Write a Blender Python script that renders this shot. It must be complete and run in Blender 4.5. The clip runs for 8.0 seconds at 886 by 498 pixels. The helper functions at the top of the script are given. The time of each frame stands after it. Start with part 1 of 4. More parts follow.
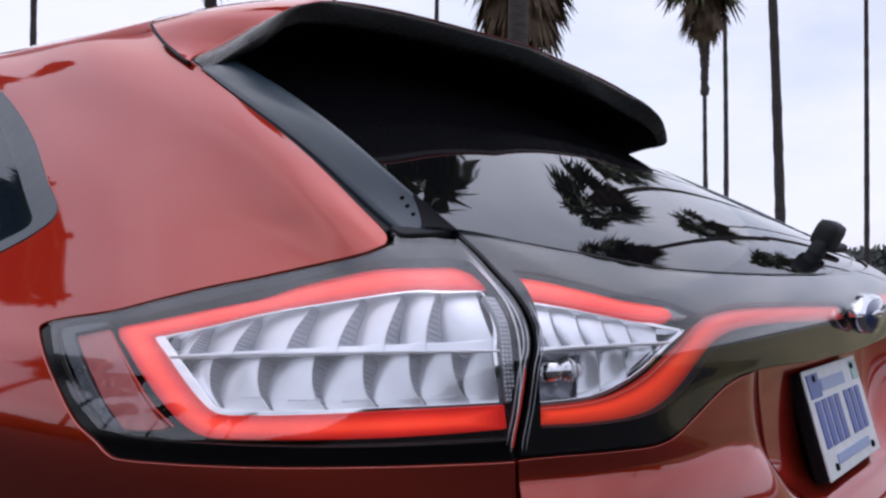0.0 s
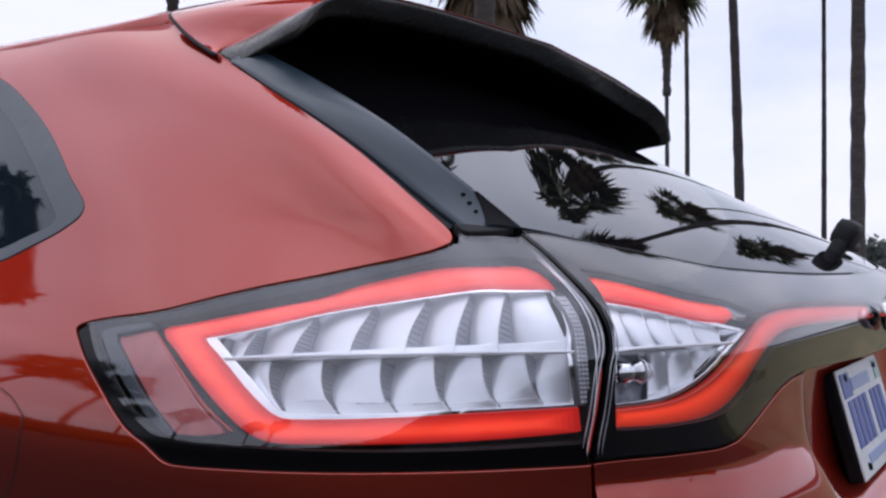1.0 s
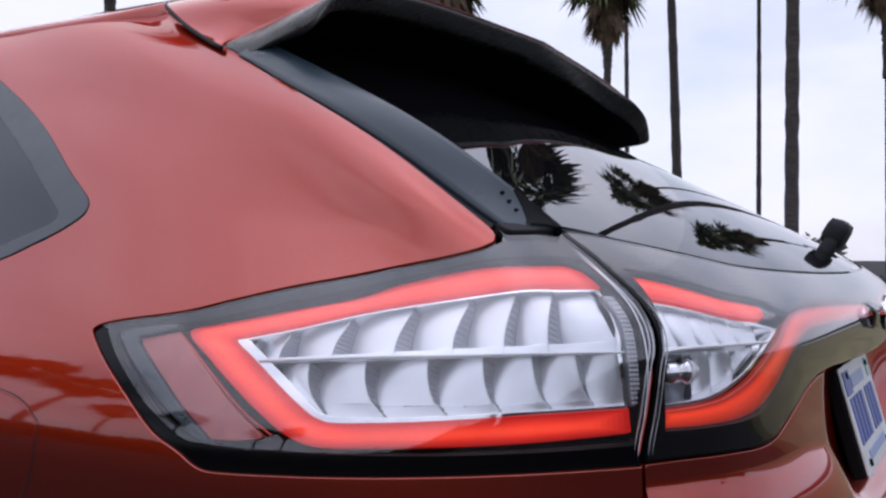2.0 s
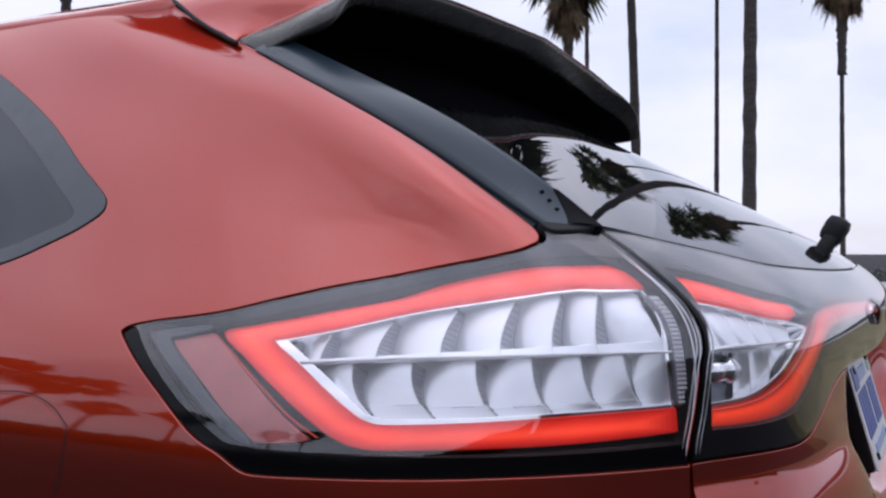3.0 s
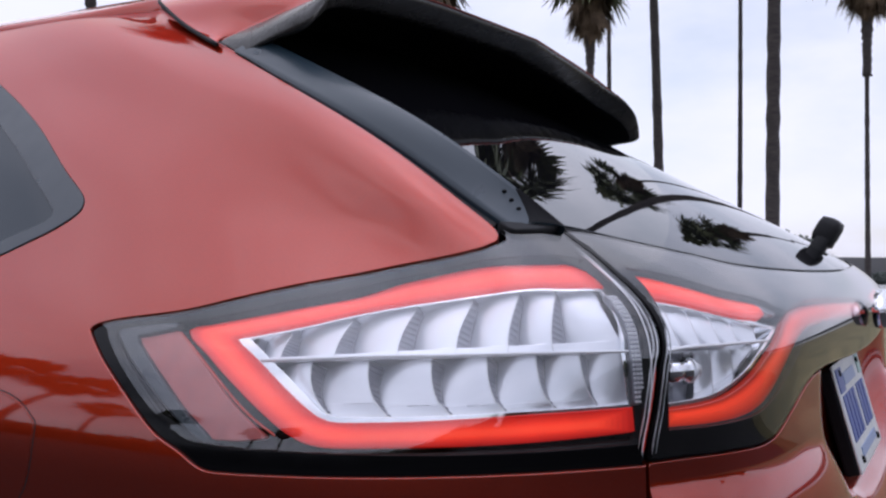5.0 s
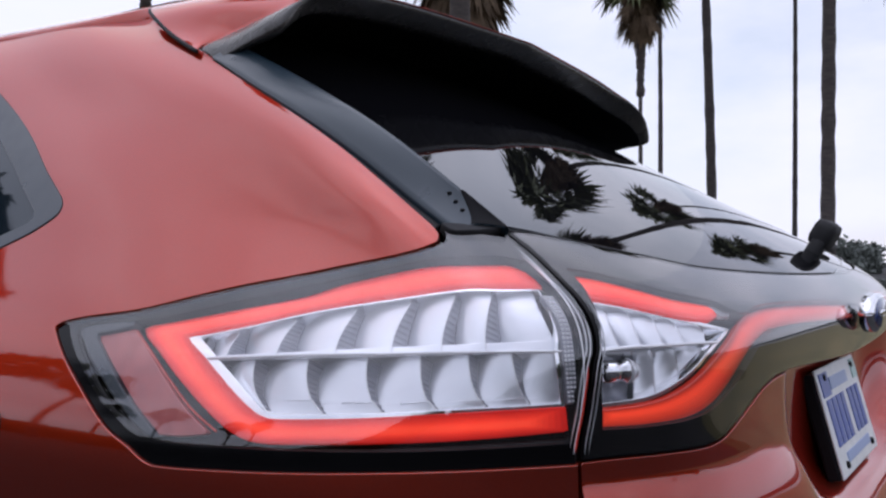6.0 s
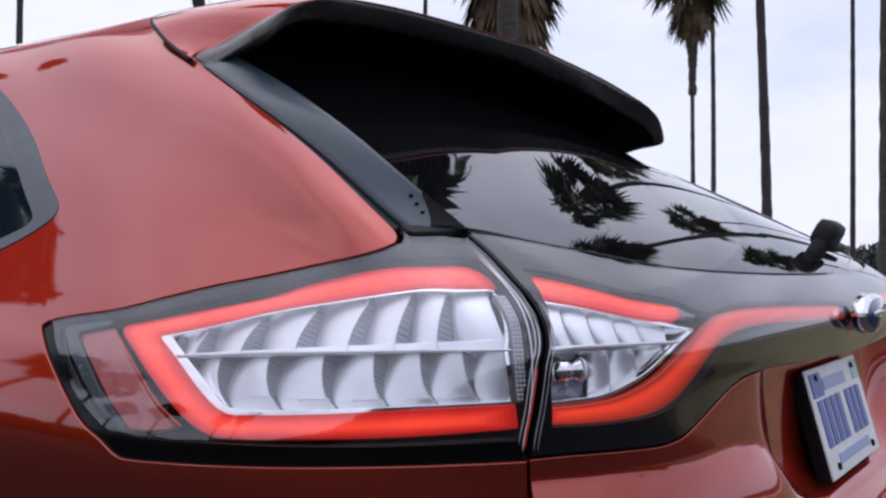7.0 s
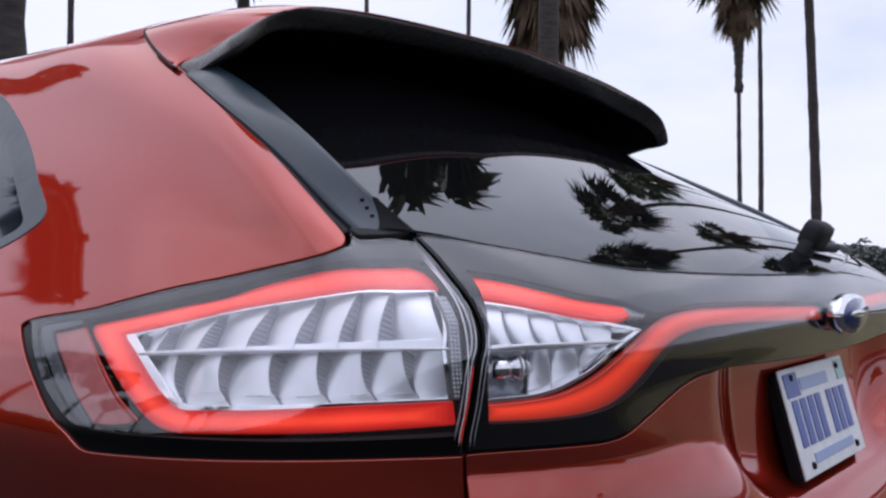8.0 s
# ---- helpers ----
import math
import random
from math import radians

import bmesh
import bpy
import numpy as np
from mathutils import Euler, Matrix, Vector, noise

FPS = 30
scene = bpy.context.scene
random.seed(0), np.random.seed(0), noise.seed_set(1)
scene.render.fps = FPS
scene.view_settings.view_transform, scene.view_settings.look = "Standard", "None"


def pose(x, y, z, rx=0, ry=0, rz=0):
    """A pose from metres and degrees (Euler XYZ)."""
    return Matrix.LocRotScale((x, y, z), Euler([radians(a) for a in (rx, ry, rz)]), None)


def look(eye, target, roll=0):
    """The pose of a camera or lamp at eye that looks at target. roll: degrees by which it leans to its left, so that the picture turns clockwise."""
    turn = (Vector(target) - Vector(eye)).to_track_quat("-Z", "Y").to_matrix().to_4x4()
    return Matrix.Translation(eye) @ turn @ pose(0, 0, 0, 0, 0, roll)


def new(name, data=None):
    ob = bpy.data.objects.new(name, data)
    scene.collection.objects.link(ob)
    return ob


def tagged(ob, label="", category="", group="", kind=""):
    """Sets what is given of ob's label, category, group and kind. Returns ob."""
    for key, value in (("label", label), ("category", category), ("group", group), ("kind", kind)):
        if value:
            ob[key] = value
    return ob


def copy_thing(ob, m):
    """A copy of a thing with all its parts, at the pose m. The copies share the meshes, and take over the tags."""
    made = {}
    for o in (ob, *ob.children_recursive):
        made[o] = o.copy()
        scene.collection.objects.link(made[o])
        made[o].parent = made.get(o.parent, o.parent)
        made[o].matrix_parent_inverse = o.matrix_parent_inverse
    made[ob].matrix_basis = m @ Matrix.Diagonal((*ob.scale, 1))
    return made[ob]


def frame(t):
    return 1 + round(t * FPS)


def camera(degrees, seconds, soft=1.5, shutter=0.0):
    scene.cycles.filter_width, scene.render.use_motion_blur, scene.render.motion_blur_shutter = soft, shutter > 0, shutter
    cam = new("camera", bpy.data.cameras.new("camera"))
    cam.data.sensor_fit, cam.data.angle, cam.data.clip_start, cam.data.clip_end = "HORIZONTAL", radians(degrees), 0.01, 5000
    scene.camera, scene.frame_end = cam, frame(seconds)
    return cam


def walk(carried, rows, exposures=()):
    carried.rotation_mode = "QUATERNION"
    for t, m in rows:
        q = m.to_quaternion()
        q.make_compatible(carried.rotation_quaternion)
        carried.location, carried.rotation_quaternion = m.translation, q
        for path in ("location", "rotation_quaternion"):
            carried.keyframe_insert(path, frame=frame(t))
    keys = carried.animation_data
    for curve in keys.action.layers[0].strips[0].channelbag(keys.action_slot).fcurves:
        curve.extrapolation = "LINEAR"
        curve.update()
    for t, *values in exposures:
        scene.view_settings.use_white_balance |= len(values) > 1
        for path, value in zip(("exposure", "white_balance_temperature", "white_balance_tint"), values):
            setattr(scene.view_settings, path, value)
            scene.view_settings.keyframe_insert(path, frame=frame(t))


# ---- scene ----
# ---- camera ----
cam = camera(49.02, 8.0, soft=2.4)
# seconds, x, y, z, heading, pitch, roll
PATH = [
    (0.0, -1.5301, -0.3263, 1.18, -54.468, 0.661, -0.215), (0.5, -1.5478, -0.2798, 1.1803, -55.558, 0.6, -0.27),
    (1.0, -1.5652, -0.2313, 1.1791, -56.74, 0.616, -0.273), (1.5, -1.5811, -0.1873, 1.179, -58.42, 0.578, -0.305),
    (3.0, -1.6308, -0.0723, 1.1848, -62.631, 0.161, -0.243), (3.5, -1.6348, -0.0642, 1.1864, -62.738, 0.052, -0.191),
    (4.0, -1.6344, -0.0646, 1.1852, -62.796, 0.122, -0.239), (4.5, -1.6249, -0.0846, 1.1843, -62.429, 0.155, -0.286),
    (6.0, -1.5678, -0.2193, 1.1789, -58.27, 0.572, -0.434), (6.5, -1.5532, -0.2619, 1.1791, -56.965, 0.588, -0.345),
    (7.0, -1.5378, -0.3058, 1.1795, -55.195, 0.607, -0.319), (7.5, -1.5204, -0.3568, 1.1816, -53.764, 0.524, -0.283),
    (8.0, -1.5062, -0.4033, 1.1816, -52.487, 0.603, -0.207),
]
walk(cam, [(t, pose(x, y, z, 90 + pitch, roll, yaw)) for t, x, y, z, yaw, pitch, roll in PATH], exposures=[(0.0, 0.0), (8.0, 0.0)])

# ---- world, sun ----
SUN_EL, SUN_AZ = 42.0, 30.0   # degrees above the horizon, clockwise from +y
world = bpy.data.worlds.new("overcast_sky")
scene.world = world
world.use_nodes = True
wn = world.node_tree.nodes
wl = world.node_tree.links
wn.clear()


def wnode(kind, **inputs):
    n = wn.new(kind)
    for k, v in inputs.items():
        n.inputs[k.replace("_", " ")].default_value = v
    return n


w_out, w_bg = wnode("ShaderNodeOutputWorld"), wnode("ShaderNodeBackground")
w_sky = wn.new("ShaderNodeTexSky")
w_sky.sky_type, w_sky.sun_disc = "NISHITA", False
w_sky.sun_elevation, w_sky.sun_rotation = radians(SUN_EL), radians(SUN_AZ)
w_gain = wnode("ShaderNodeVectorMath")
w_gain.operation = "SCALE"
w_gain.inputs["Scale"].default_value = 0.10
w_tex, w_map = wn.new("ShaderNodeTexCoord"), wnode("ShaderNodeMapping", Scale=(1.0, 1.0, 2.6))
w_noise = wnode("ShaderNodeTexNoise", Scale=3.1, Detail=6.0, Roughness=0.55)
w_ramp = wn.new("ShaderNodeValToRGB")
w_ramp.color_ramp.elements[0].position, w_ramp.color_ramp.elements[1].position = 0.36, 0.62
w_ramp.color_ramp.elements[0].color, w_ramp.color_ramp.elements[1].color = (0.58, 0.58, 0.58, 1), (0.99, 0.99, 0.99, 1)
w_mix = wn.new("ShaderNodeMix")
w_mix.data_type = "RGBA"
w_mix.inputs["B"].default_value = (0.89, 0.905, 1.115, 1)
wl.new(w_tex.outputs["Generated"], w_map.inputs["Vector"])
wl.new(w_map.outputs["Vector"], w_noise.inputs["Vector"])
wl.new(w_noise.outputs["Fac"], w_ramp.inputs["Fac"])
wl.new(w_sky.outputs["Color"], w_gain.inputs[0])
wl.new(w_ramp.outputs["Color"], w_mix.inputs["Factor"])
wl.new(w_gain.outputs["Vector"], w_mix.inputs["A"])
# an overcast sky grows brighter towards the zenith
w_xyz, w_up, w_top, w_lift = wn.new("ShaderNodeSeparateXYZ"), wn.new("ShaderNodeMapRange"), wn.new("ShaderNodeMapRange"), wn.new("ShaderNodeVectorMath")
w_sum = wn.new("ShaderNodeMath")
for i, v in enumerate((0.22, 0.75, 1.0, 1.17)):
    w_up.inputs[i + 1].default_value = v
for i, v in enumerate((0.72, 1.0, 0.0, 1.1)):
    w_top.inputs[i + 1].default_value = v
w_lift.operation = "SCALE"
wl.new(w_tex.outputs["Generated"], w_xyz.inputs["Vector"])
wl.new(w_xyz.outputs["Z"], w_up.inputs[0])
wl.new(w_mix.outputs["Result"], w_lift.inputs[0])
wl.new(w_xyz.outputs["Z"], w_top.inputs[0])
wl.new(w_up.outputs[0], w_sum.inputs[0])
wl.new(w_top.outputs[0], w_sum.inputs[1])
wl.new(w_sum.outputs[0], w_lift.inputs["Scale"])
wl.new(w_lift.outputs["Vector"], w_bg.inputs["Color"])
wl.new(w_bg.outputs["Background"], w_out.inputs["Surface"])
w_bg.inputs["Strength"].default_value = 1.05
sun_data = bpy.data.lights.new("sun", "SUN")
sun_data.energy, sun_data.angle, sun_data.color = 0.25, radians(100), (1.0, 0.96, 0.9)
sun = new("sun", sun_data)
sun.matrix_world = look((20 * math.sin(radians(SUN_AZ)), 20 * math.cos(radians(SUN_AZ)), 20 * math.tan(radians(SUN_EL))), (0, 0, 0))


# ---- materials ----
class Mat:
    """A node material with a principled shader and a few shortcuts."""

    def __init__(self, name, colour, rough=0.5, metal=0.0, **more):
        self.m = bpy.data.materials.new(name)
        self.m.use_nodes = True
        self.n, self.l = self.m.node_tree.nodes, self.m.node_tree.links
        self.p = self.n["Principled BSDF"]
        self.set(Base_Color=(*colour, 1), Roughness=rough, Metallic=metal, **more)

    def set(self, **inputs):
        for k, v in inputs.items():
            self.p.inputs[k.replace("_", " ")].default_value = v

    def noise(self, scale, detail=4.0, space="Object", rough=0.5, stretch=(1, 1, 1)):
        c, mp, t = self.n.new("ShaderNodeTexCoord"), self.n.new("ShaderNodeMapping"), self.n.new("ShaderNodeTexNoise")
        mp.inputs["Scale"].default_value = stretch
        t.inputs["Scale"].default_value, t.inputs["Detail"].default_value, t.inputs["Roughness"].default_value = scale, detail, rough
        self.l.new(c.outputs[space], mp.inputs["Vector"])
        self.l.new(mp.outputs["Vector"], t.inputs["Vector"])
        return t.outputs["Fac"]

    def ramp(self, fac, stops):
        r = self.n.new("ShaderNodeValToRGB")
        for i, (at, c) in enumerate(stops):
            e = r.color_ramp.elements[i] if i < 2 else r.color_ramp.elements.new(at)
            e.position, e.color = at, (*c, 1) if len(c) == 3 else c
        self.l.new(fac, r.inputs["Fac"])
        return r.outputs["Color"]

    def range(self, fac, lo, hi, a, b):
        r = self.n.new("ShaderNodeMapRange")
        for i, v in enumerate((lo, hi, a, b)):
            r.inputs[i + 1].default_value = v
        self.l.new(fac, r.inputs[0])
        return r.outputs[0]

    def feed(self, socket, out):
        self.l.new(out, self.p.inputs[socket])
        return self

    def bump(self, fac, strength, distance):
        b = self.n.new("ShaderNodeBump")
        b.inputs["Strength"].default_value, b.inputs["Distance"].default_value = strength, distance
        self.l.new(fac, b.inputs["Height"])
        self.l.new(b.outputs["Normal"], self.p.inputs["Normal"])
        return self


def thin_cover(name, tint, gloss_rough=0.015, ior=1.5, power=4.4):
    """A thin clear moulding: straight through, with a mirror sheen by Fresnel."""
    m = bpy.data.materials.new(name)
    m.use_nodes = True
    n, l = m.node_tree.nodes, m.node_tree.links
    n.clear()
    o, mix, fr = n.new("ShaderNodeOutputMaterial"), n.new("ShaderNodeMixShader"), n.new("ShaderNodeLayerWeight")
    pw, mr = n.new("ShaderNodeMath"), n.new("ShaderNodeMapRange")
    pw.operation, pw.inputs[1].default_value = "POWER", power
    tr, gl = n.new("ShaderNodeBsdfTransparent"), n.new("ShaderNodeBsdfGlossy")
    fr.inputs["Blend"].default_value = 0.5
    mr.inputs["To Min"].default_value, mr.inputs["To Max"].default_value = ((ior - 1) / (ior + 1)) ** 2 * 1.35, 1.0
    tr.inputs["Color"].default_value = (*tint, 1)
    gl.inputs["Roughness"].default_value = gloss_rough
    l.new(fr.outputs["Facing"], pw.inputs[0])
    l.new(pw.outputs[0], mr.inputs[0])
    l.new(mr.outputs[0], mix.inputs[0])
    l.new(tr.outputs[0], mix.inputs[1])
    l.new(gl.outputs[0], mix.inputs[2])
    l.new(mix.outputs[0], o.inputs[0])
    return m


paint = Mat("red_metallic_paint", (0.42, 0.028, 0.010), 0.42, 0.9, Coat_Weight=1.0, Coat_Roughness=0.03, Coat_IOR=1.68, Specular_Tint=(1.0, 0.4, 0.32, 1))
flake = paint.noise(900, 2.0)
paint.feed("Base Color", paint.ramp(flake, [(0.35, (0.285, 0.019, 0.004)), (0.7, (0.345, 0.024, 0.005))]))
paint.feed("Roughness", paint.range(paint.noise(700, 2.0), 0.3, 0.7, 0.30, 0.37))
paint.feed("Coat Roughness", paint.range(paint.noise(9, 5.0), 0.35, 0.75, 0.02, 0.05))
gloss_black = Mat("gloss_black_plastic", (0.006, 0.006, 0.007), 0.06, 0.0, IOR=1.5)
gloss_black.feed("Roughness", gloss_black.range(gloss_black.noise(40, 6.0), 0.35, 0.8, 0.05, 0.12))
lamp_black = Mat("black_lamp_moulding", (0.003, 0.003, 0.0035), 0.45, 0.0, Specular_IOR_Level=0.15)
lamp_black.feed("Roughness", lamp_black.range(lamp_black.noise(40, 6.0), 0.35, 0.8, 0.10, 0.18))
tint_glass = Mat("dark_tinted_glass", (0.004, 0.004, 0.005), 0.012, 0.0, IOR=1.47, Specular_Tint=(0.76, 0.88, 1.0, 1))
tint_glass.feed("Roughness", tint_glass.range(tint_glass.noise(14, 6.0), 0.4, 0.8, 0.008, 0.03))
side_glass = Mat("blue_grey_privacy_glass", (0.008, 0.013, 0.018), 0.02, 0.0, IOR=1.45, Specular_Tint=(0.84, 0.93, 1.0, 1))
side_glass.feed("Roughness", side_glass.range(side_glass.noise(14, 6.0), 0.4, 0.8, 0.015, 0.04))
satin_black = Mat("satin_black_trim", (0.016, 0.025, 0.034), 0.30, 0.0, IOR=1.5, Coat_Weight=0.2, Coat_Roughness=0.2)
satin_black.feed("Roughness", satin_black.range(satin_black.noise(25, 6.0), 0.3, 0.8, 0.26, 0.42))
satin_black.bump(satin_black.noise(1800, 2.0), 0.05, 0.0005)
fin_black = Mat("satin_black_fin", (0.013, 0.027, 0.038), 0.30, 0.0, IOR=1.5, Coat_Weight=0.15, Coat_Roughness=0.2)
fin_black.feed("Roughness", fin_black.range(fin_black.noise(25, 6.0), 0.3, 0.8, 0.26, 0.40))
fin_black.bump(fin_black.noise(1800, 2.0), 0.05, 0.0005)
matt_black = Mat("matt_black_plastic", (0.007, 0.007, 0.008), 0.6, 0.0, Specular_IOR_Level=0.12)
matt_black.bump(matt_black.noise(900, 3.0), 0.12, 0.0006)
lip_black = Mat("gloss_dark_spoiler_lip", (0.052, 0.048, 0.043), 0.32, 0.0, IOR=1.5)
lip_black.feed("Roughness", lip_black.range(lip_black.noise(25, 6.0), 0.3, 0.8, 0.22, 0.36))
rubber = Mat("black_rubber", (0.010, 0.010, 0.011), 0.75, 0.0)
rubber.bump(rubber.noise(300, 4.0), 0.15, 0.001)
chrome = Mat("bright_chrome", (0.88, 0.89, 0.91), 0.06, 1.0)
chrome.feed("Roughness", chrome.range(chrome.noise(60, 5.0), 0.3, 0.8, 0.04, 0.12))
silver = Mat("satin_silver_reflector", (0.77, 0.79, 0.83), 0.30, 0.65)
silver.feed("Roughness", silver.range(silver.noise(50, 4.0), 0.3, 0.8, 0.29, 0.33))
# greys for the reflector's steps: the silver darkened, recess shade put into the colour
shade_grey = Mat("shade_grey_reflector", (0.34, 0.35, 0.39), 0.35, 0.4)
bright_trim = Mat("bright_metallised_trim", (0.93, 0.94, 0.96), 0.25, 0.3)
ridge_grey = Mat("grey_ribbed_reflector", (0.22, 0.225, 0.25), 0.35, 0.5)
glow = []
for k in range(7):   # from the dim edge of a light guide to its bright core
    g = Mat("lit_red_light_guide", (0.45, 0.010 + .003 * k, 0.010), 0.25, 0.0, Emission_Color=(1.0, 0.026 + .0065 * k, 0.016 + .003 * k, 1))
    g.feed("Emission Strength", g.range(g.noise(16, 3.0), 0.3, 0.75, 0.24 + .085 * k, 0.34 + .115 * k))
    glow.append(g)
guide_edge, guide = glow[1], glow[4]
guide_bar = Mat("red_light_bar", (0.34, 0.030, 0.022), 0.25, 0.0, Emission_Color=(1.0, 0.06, 0.03, 1), Emission_Strength=0.3)
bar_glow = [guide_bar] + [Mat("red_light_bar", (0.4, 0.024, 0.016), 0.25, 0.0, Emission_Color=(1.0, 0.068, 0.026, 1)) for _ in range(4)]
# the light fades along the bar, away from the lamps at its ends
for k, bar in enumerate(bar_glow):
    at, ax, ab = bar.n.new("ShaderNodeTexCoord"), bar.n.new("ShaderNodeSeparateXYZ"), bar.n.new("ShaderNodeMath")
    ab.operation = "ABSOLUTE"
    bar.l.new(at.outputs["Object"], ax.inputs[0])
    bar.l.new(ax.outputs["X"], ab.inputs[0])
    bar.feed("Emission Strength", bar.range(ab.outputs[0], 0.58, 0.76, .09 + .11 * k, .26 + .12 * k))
guide_dim = Mat("dim_red_light_guide", (0.30, 0.03, 0.02), 0.25, 0.0, Emission_Color=(1.0, 0.06, 0.03, 1), Emission_Strength=0.16)
marker_red = Mat("dull_red_side_reflector", (0.2, 0.05, 0.05), 0.28, 0.0)
marker_red.feed("Base Color", marker_red.ramp(marker_red.noise(60, 4.0), [(0.3, (0.36, 0.075, 0.070)), (0.7, (0.47, 0.12, 0.11))]))
prism = Mat("clear_prism_plastic", (0.62, 0.63, 0.65), 0.12, 0.55)
clear_lens = thin_cover("clear_lens", (0.99, 0.99, 0.99), ior=1.85, power=4.9)
cover_lens = thin_cover("clear_garnish_cover", (0.99, 0.99, 0.99), ior=1.62, power=4.1)
asphalt = Mat("worn_asphalt", (0.05, 0.05, 0.052), 0.85, Specular_IOR_Level=0.15)
asphalt.feed("Base Color", asphalt.ramp(asphalt.noise(0.7, 8.0), [(0.3, (0.016, 0.016, 0.017)), (0.7, (0.034, 0.033, 0.032))]))
asphalt.bump(asphalt.noise(120, 4.0), 0.4, 0.01)
turf = Mat("dry_yellow_green_grass", (0.16, 0.16, 0.04), 0.9)
turf.feed("Base Color", turf.ramp(turf.noise(1.3, 8.0), [(0.3, (0.10, 0.092, 0.040)), (0.7, (0.23, 0.185, 0.085))]))
bark = Mat("grey_brown_palm_bark", (0.10, 0.08, 0.065), 0.9)
bark.feed("Base Color", bark.ramp(bark.noise(3, 8.0, stretch=(1, 1, 5)), [(0.3, (0.026, 0.022, 0.022)), (0.75, (0.07, 0.058, 0.052))]))
bark.bump(bark.noise(5, 5.0, stretch=(1, 1, 9)), 0.6, 0.03)
thatch = Mat("dry_brown_palm_skirt", (0.13, 0.085, 0.05), 0.9)
thatch.feed("Base Color", thatch.ramp(thatch.noise(4, 5.0), [(0.3, (0.06, 0.038, 0.022)), (0.75, (0.16, 0.11, 0.065))]))
frond = Mat("olive_green_palm_frond", (0.06, 0.075, 0.022), 0.6)
frond.feed("Base Color", frond.ramp(frond.noise(2.5, 4.0), [(0.3, (0.035, 0.05, 0.014)), (0.75, (0.10, 0.105, 0.035))]))
# distance haze is put into this leaf colour, paler and greyer than near leaves
leaf_haze = Mat("haze_pale_leaf", (0.09, 0.11, 0.10), 0.9)
leaf_haze.feed("Base Color", leaf_haze.ramp(leaf_haze.noise(.4, 5.0), [(0.3, (0.09, 0.105, 0.095)), (0.75, (0.155, 0.17, 0.15))]))
leaf_dark = Mat("dark_hedge_leaf", (0.04, 0.055, 0.025), 0.8)
leaf_dark.feed("Base Color", leaf_dark.ramp(leaf_dark.noise(3, 5.0), [(0.3, (0.022, 0.032, 0.014)), (0.75, (0.065, 0.08, 0.035))]))
concrete = Mat("pale_concrete", (0.42, 0.42, 0.41), 0.85)
concrete.feed("Base Color", concrete.ramp(concrete.noise(1.5, 7.0), [(0.3, (0.34, 0.34, 0.33)), (0.7, (0.48, 0.48, 0.46))]))
plate_white = Mat("white_plate_enamel", (0.72, 0.73, 0.72), 0.35)
plate_white.feed("Base Color", plate_white.ramp(plate_white.noise(30, 5.0), [(0.3, (0.64, 0.66, 0.66)), (0.7, (0.78, 0.78, 0.76))]))
plate_blue = Mat("blue_plate_print", (0.06, 0.10, 0.34), 0.4)
plate_pale = Mat("pale_blue_plate_print", (0.30, 0.38, 0.58), 0.4)
plate_green = Mat("pale_green_plate_print", (0.35, 0.52, 0.48), 0.4)
badge_blue = Mat("blue_badge_enamel", (0.02, 0.04, 0.14), 0.15, 0.0, Coat_Weight=1.0)
M = lambda m: m.m if isinstance(m, Mat) else m


# ---- mesh helpers ----
def mesh_from(name, verts, faces, material, normals=None):
    me = bpy.data.meshes.new(name)
    me.from_pydata([tuple(map(float, v)) for v in verts], [], [tuple(map(int, f)) for f in faces])
    me.materials.append(M(material))
    me.polygons.foreach_set("use_smooth", [True] * len(me.polygons))
    me.update()
    if normals is not None:
        me.normals_split_custom_set_from_vertices([tuple(map(float, n)) for n in normals])
    return me


def hang(name, me, parent, label="", category=""):
    ob = new(name, me)
    ob.parent = parent
    return tagged(ob, label, category)


def part(name, bm, material, parent, label="", smooth=True):
    """One bmesh as one mesh object under a thing or a part."""
    me = bpy.data.meshes.new(name)
    bm.to_mesh(me)
    bm.free()
    me.materials.append(M(material))
    me.polygons.foreach_set("use_smooth", [smooth] * len(me.polygons))
    return hang(name, me, parent, label)


def empty(name, label="", category="", group="", parent=None, at=(0, 0, 0)):
    ob = new(name)
    ob.empty_display_size = 0.1
    ob.location = at
    ob.parent = parent
    return tagged(ob, label, category, group)


def spline(xs, ys):
    """Natural cubic spline through (xs, ys); ys may hold rows."""
    xs, ys = np.asarray(xs, float), np.asarray(ys, float)
    n, h = len(xs), np.diff(xs)
    a, b = np.zeros((n, n)), np.zeros(ys.shape)
    a[0, 0] = a[-1, -1] = 1
    for i in range(1, n - 1):
        a[i, i - 1:i + 2] = h[i - 1], 2 * (h[i - 1] + h[i]), h[i]
        b[i] = 6 * ((ys[i + 1] - ys[i]) / h[i] - (ys[i] - ys[i - 1]) / h[i - 1])
    m = np.linalg.solve(a, b)

    def at(x):
        x = np.asarray(x, float)
        i = np.clip(np.searchsorted(xs, x) - 1, 0, n - 2)
        l, r, hi = x - xs[i], xs[i + 1] - x, h[i]
        if ys.ndim > 1:
            l, r, hi = l[..., None], r[..., None], hi[..., None]
        return (m[i] * r**3 + m[i + 1] * l**3) / (6 * hi) + (ys[i] / hi - m[i] * hi / 6) * r + (ys[i + 1] / hi - m[i + 1] * hi / 6) * l
    return at


def lines(*rows):
    """A design line over height: rows of z and the value."""
    r = np.array(rows)
    return spline(r[:, 0], r[:, 1])


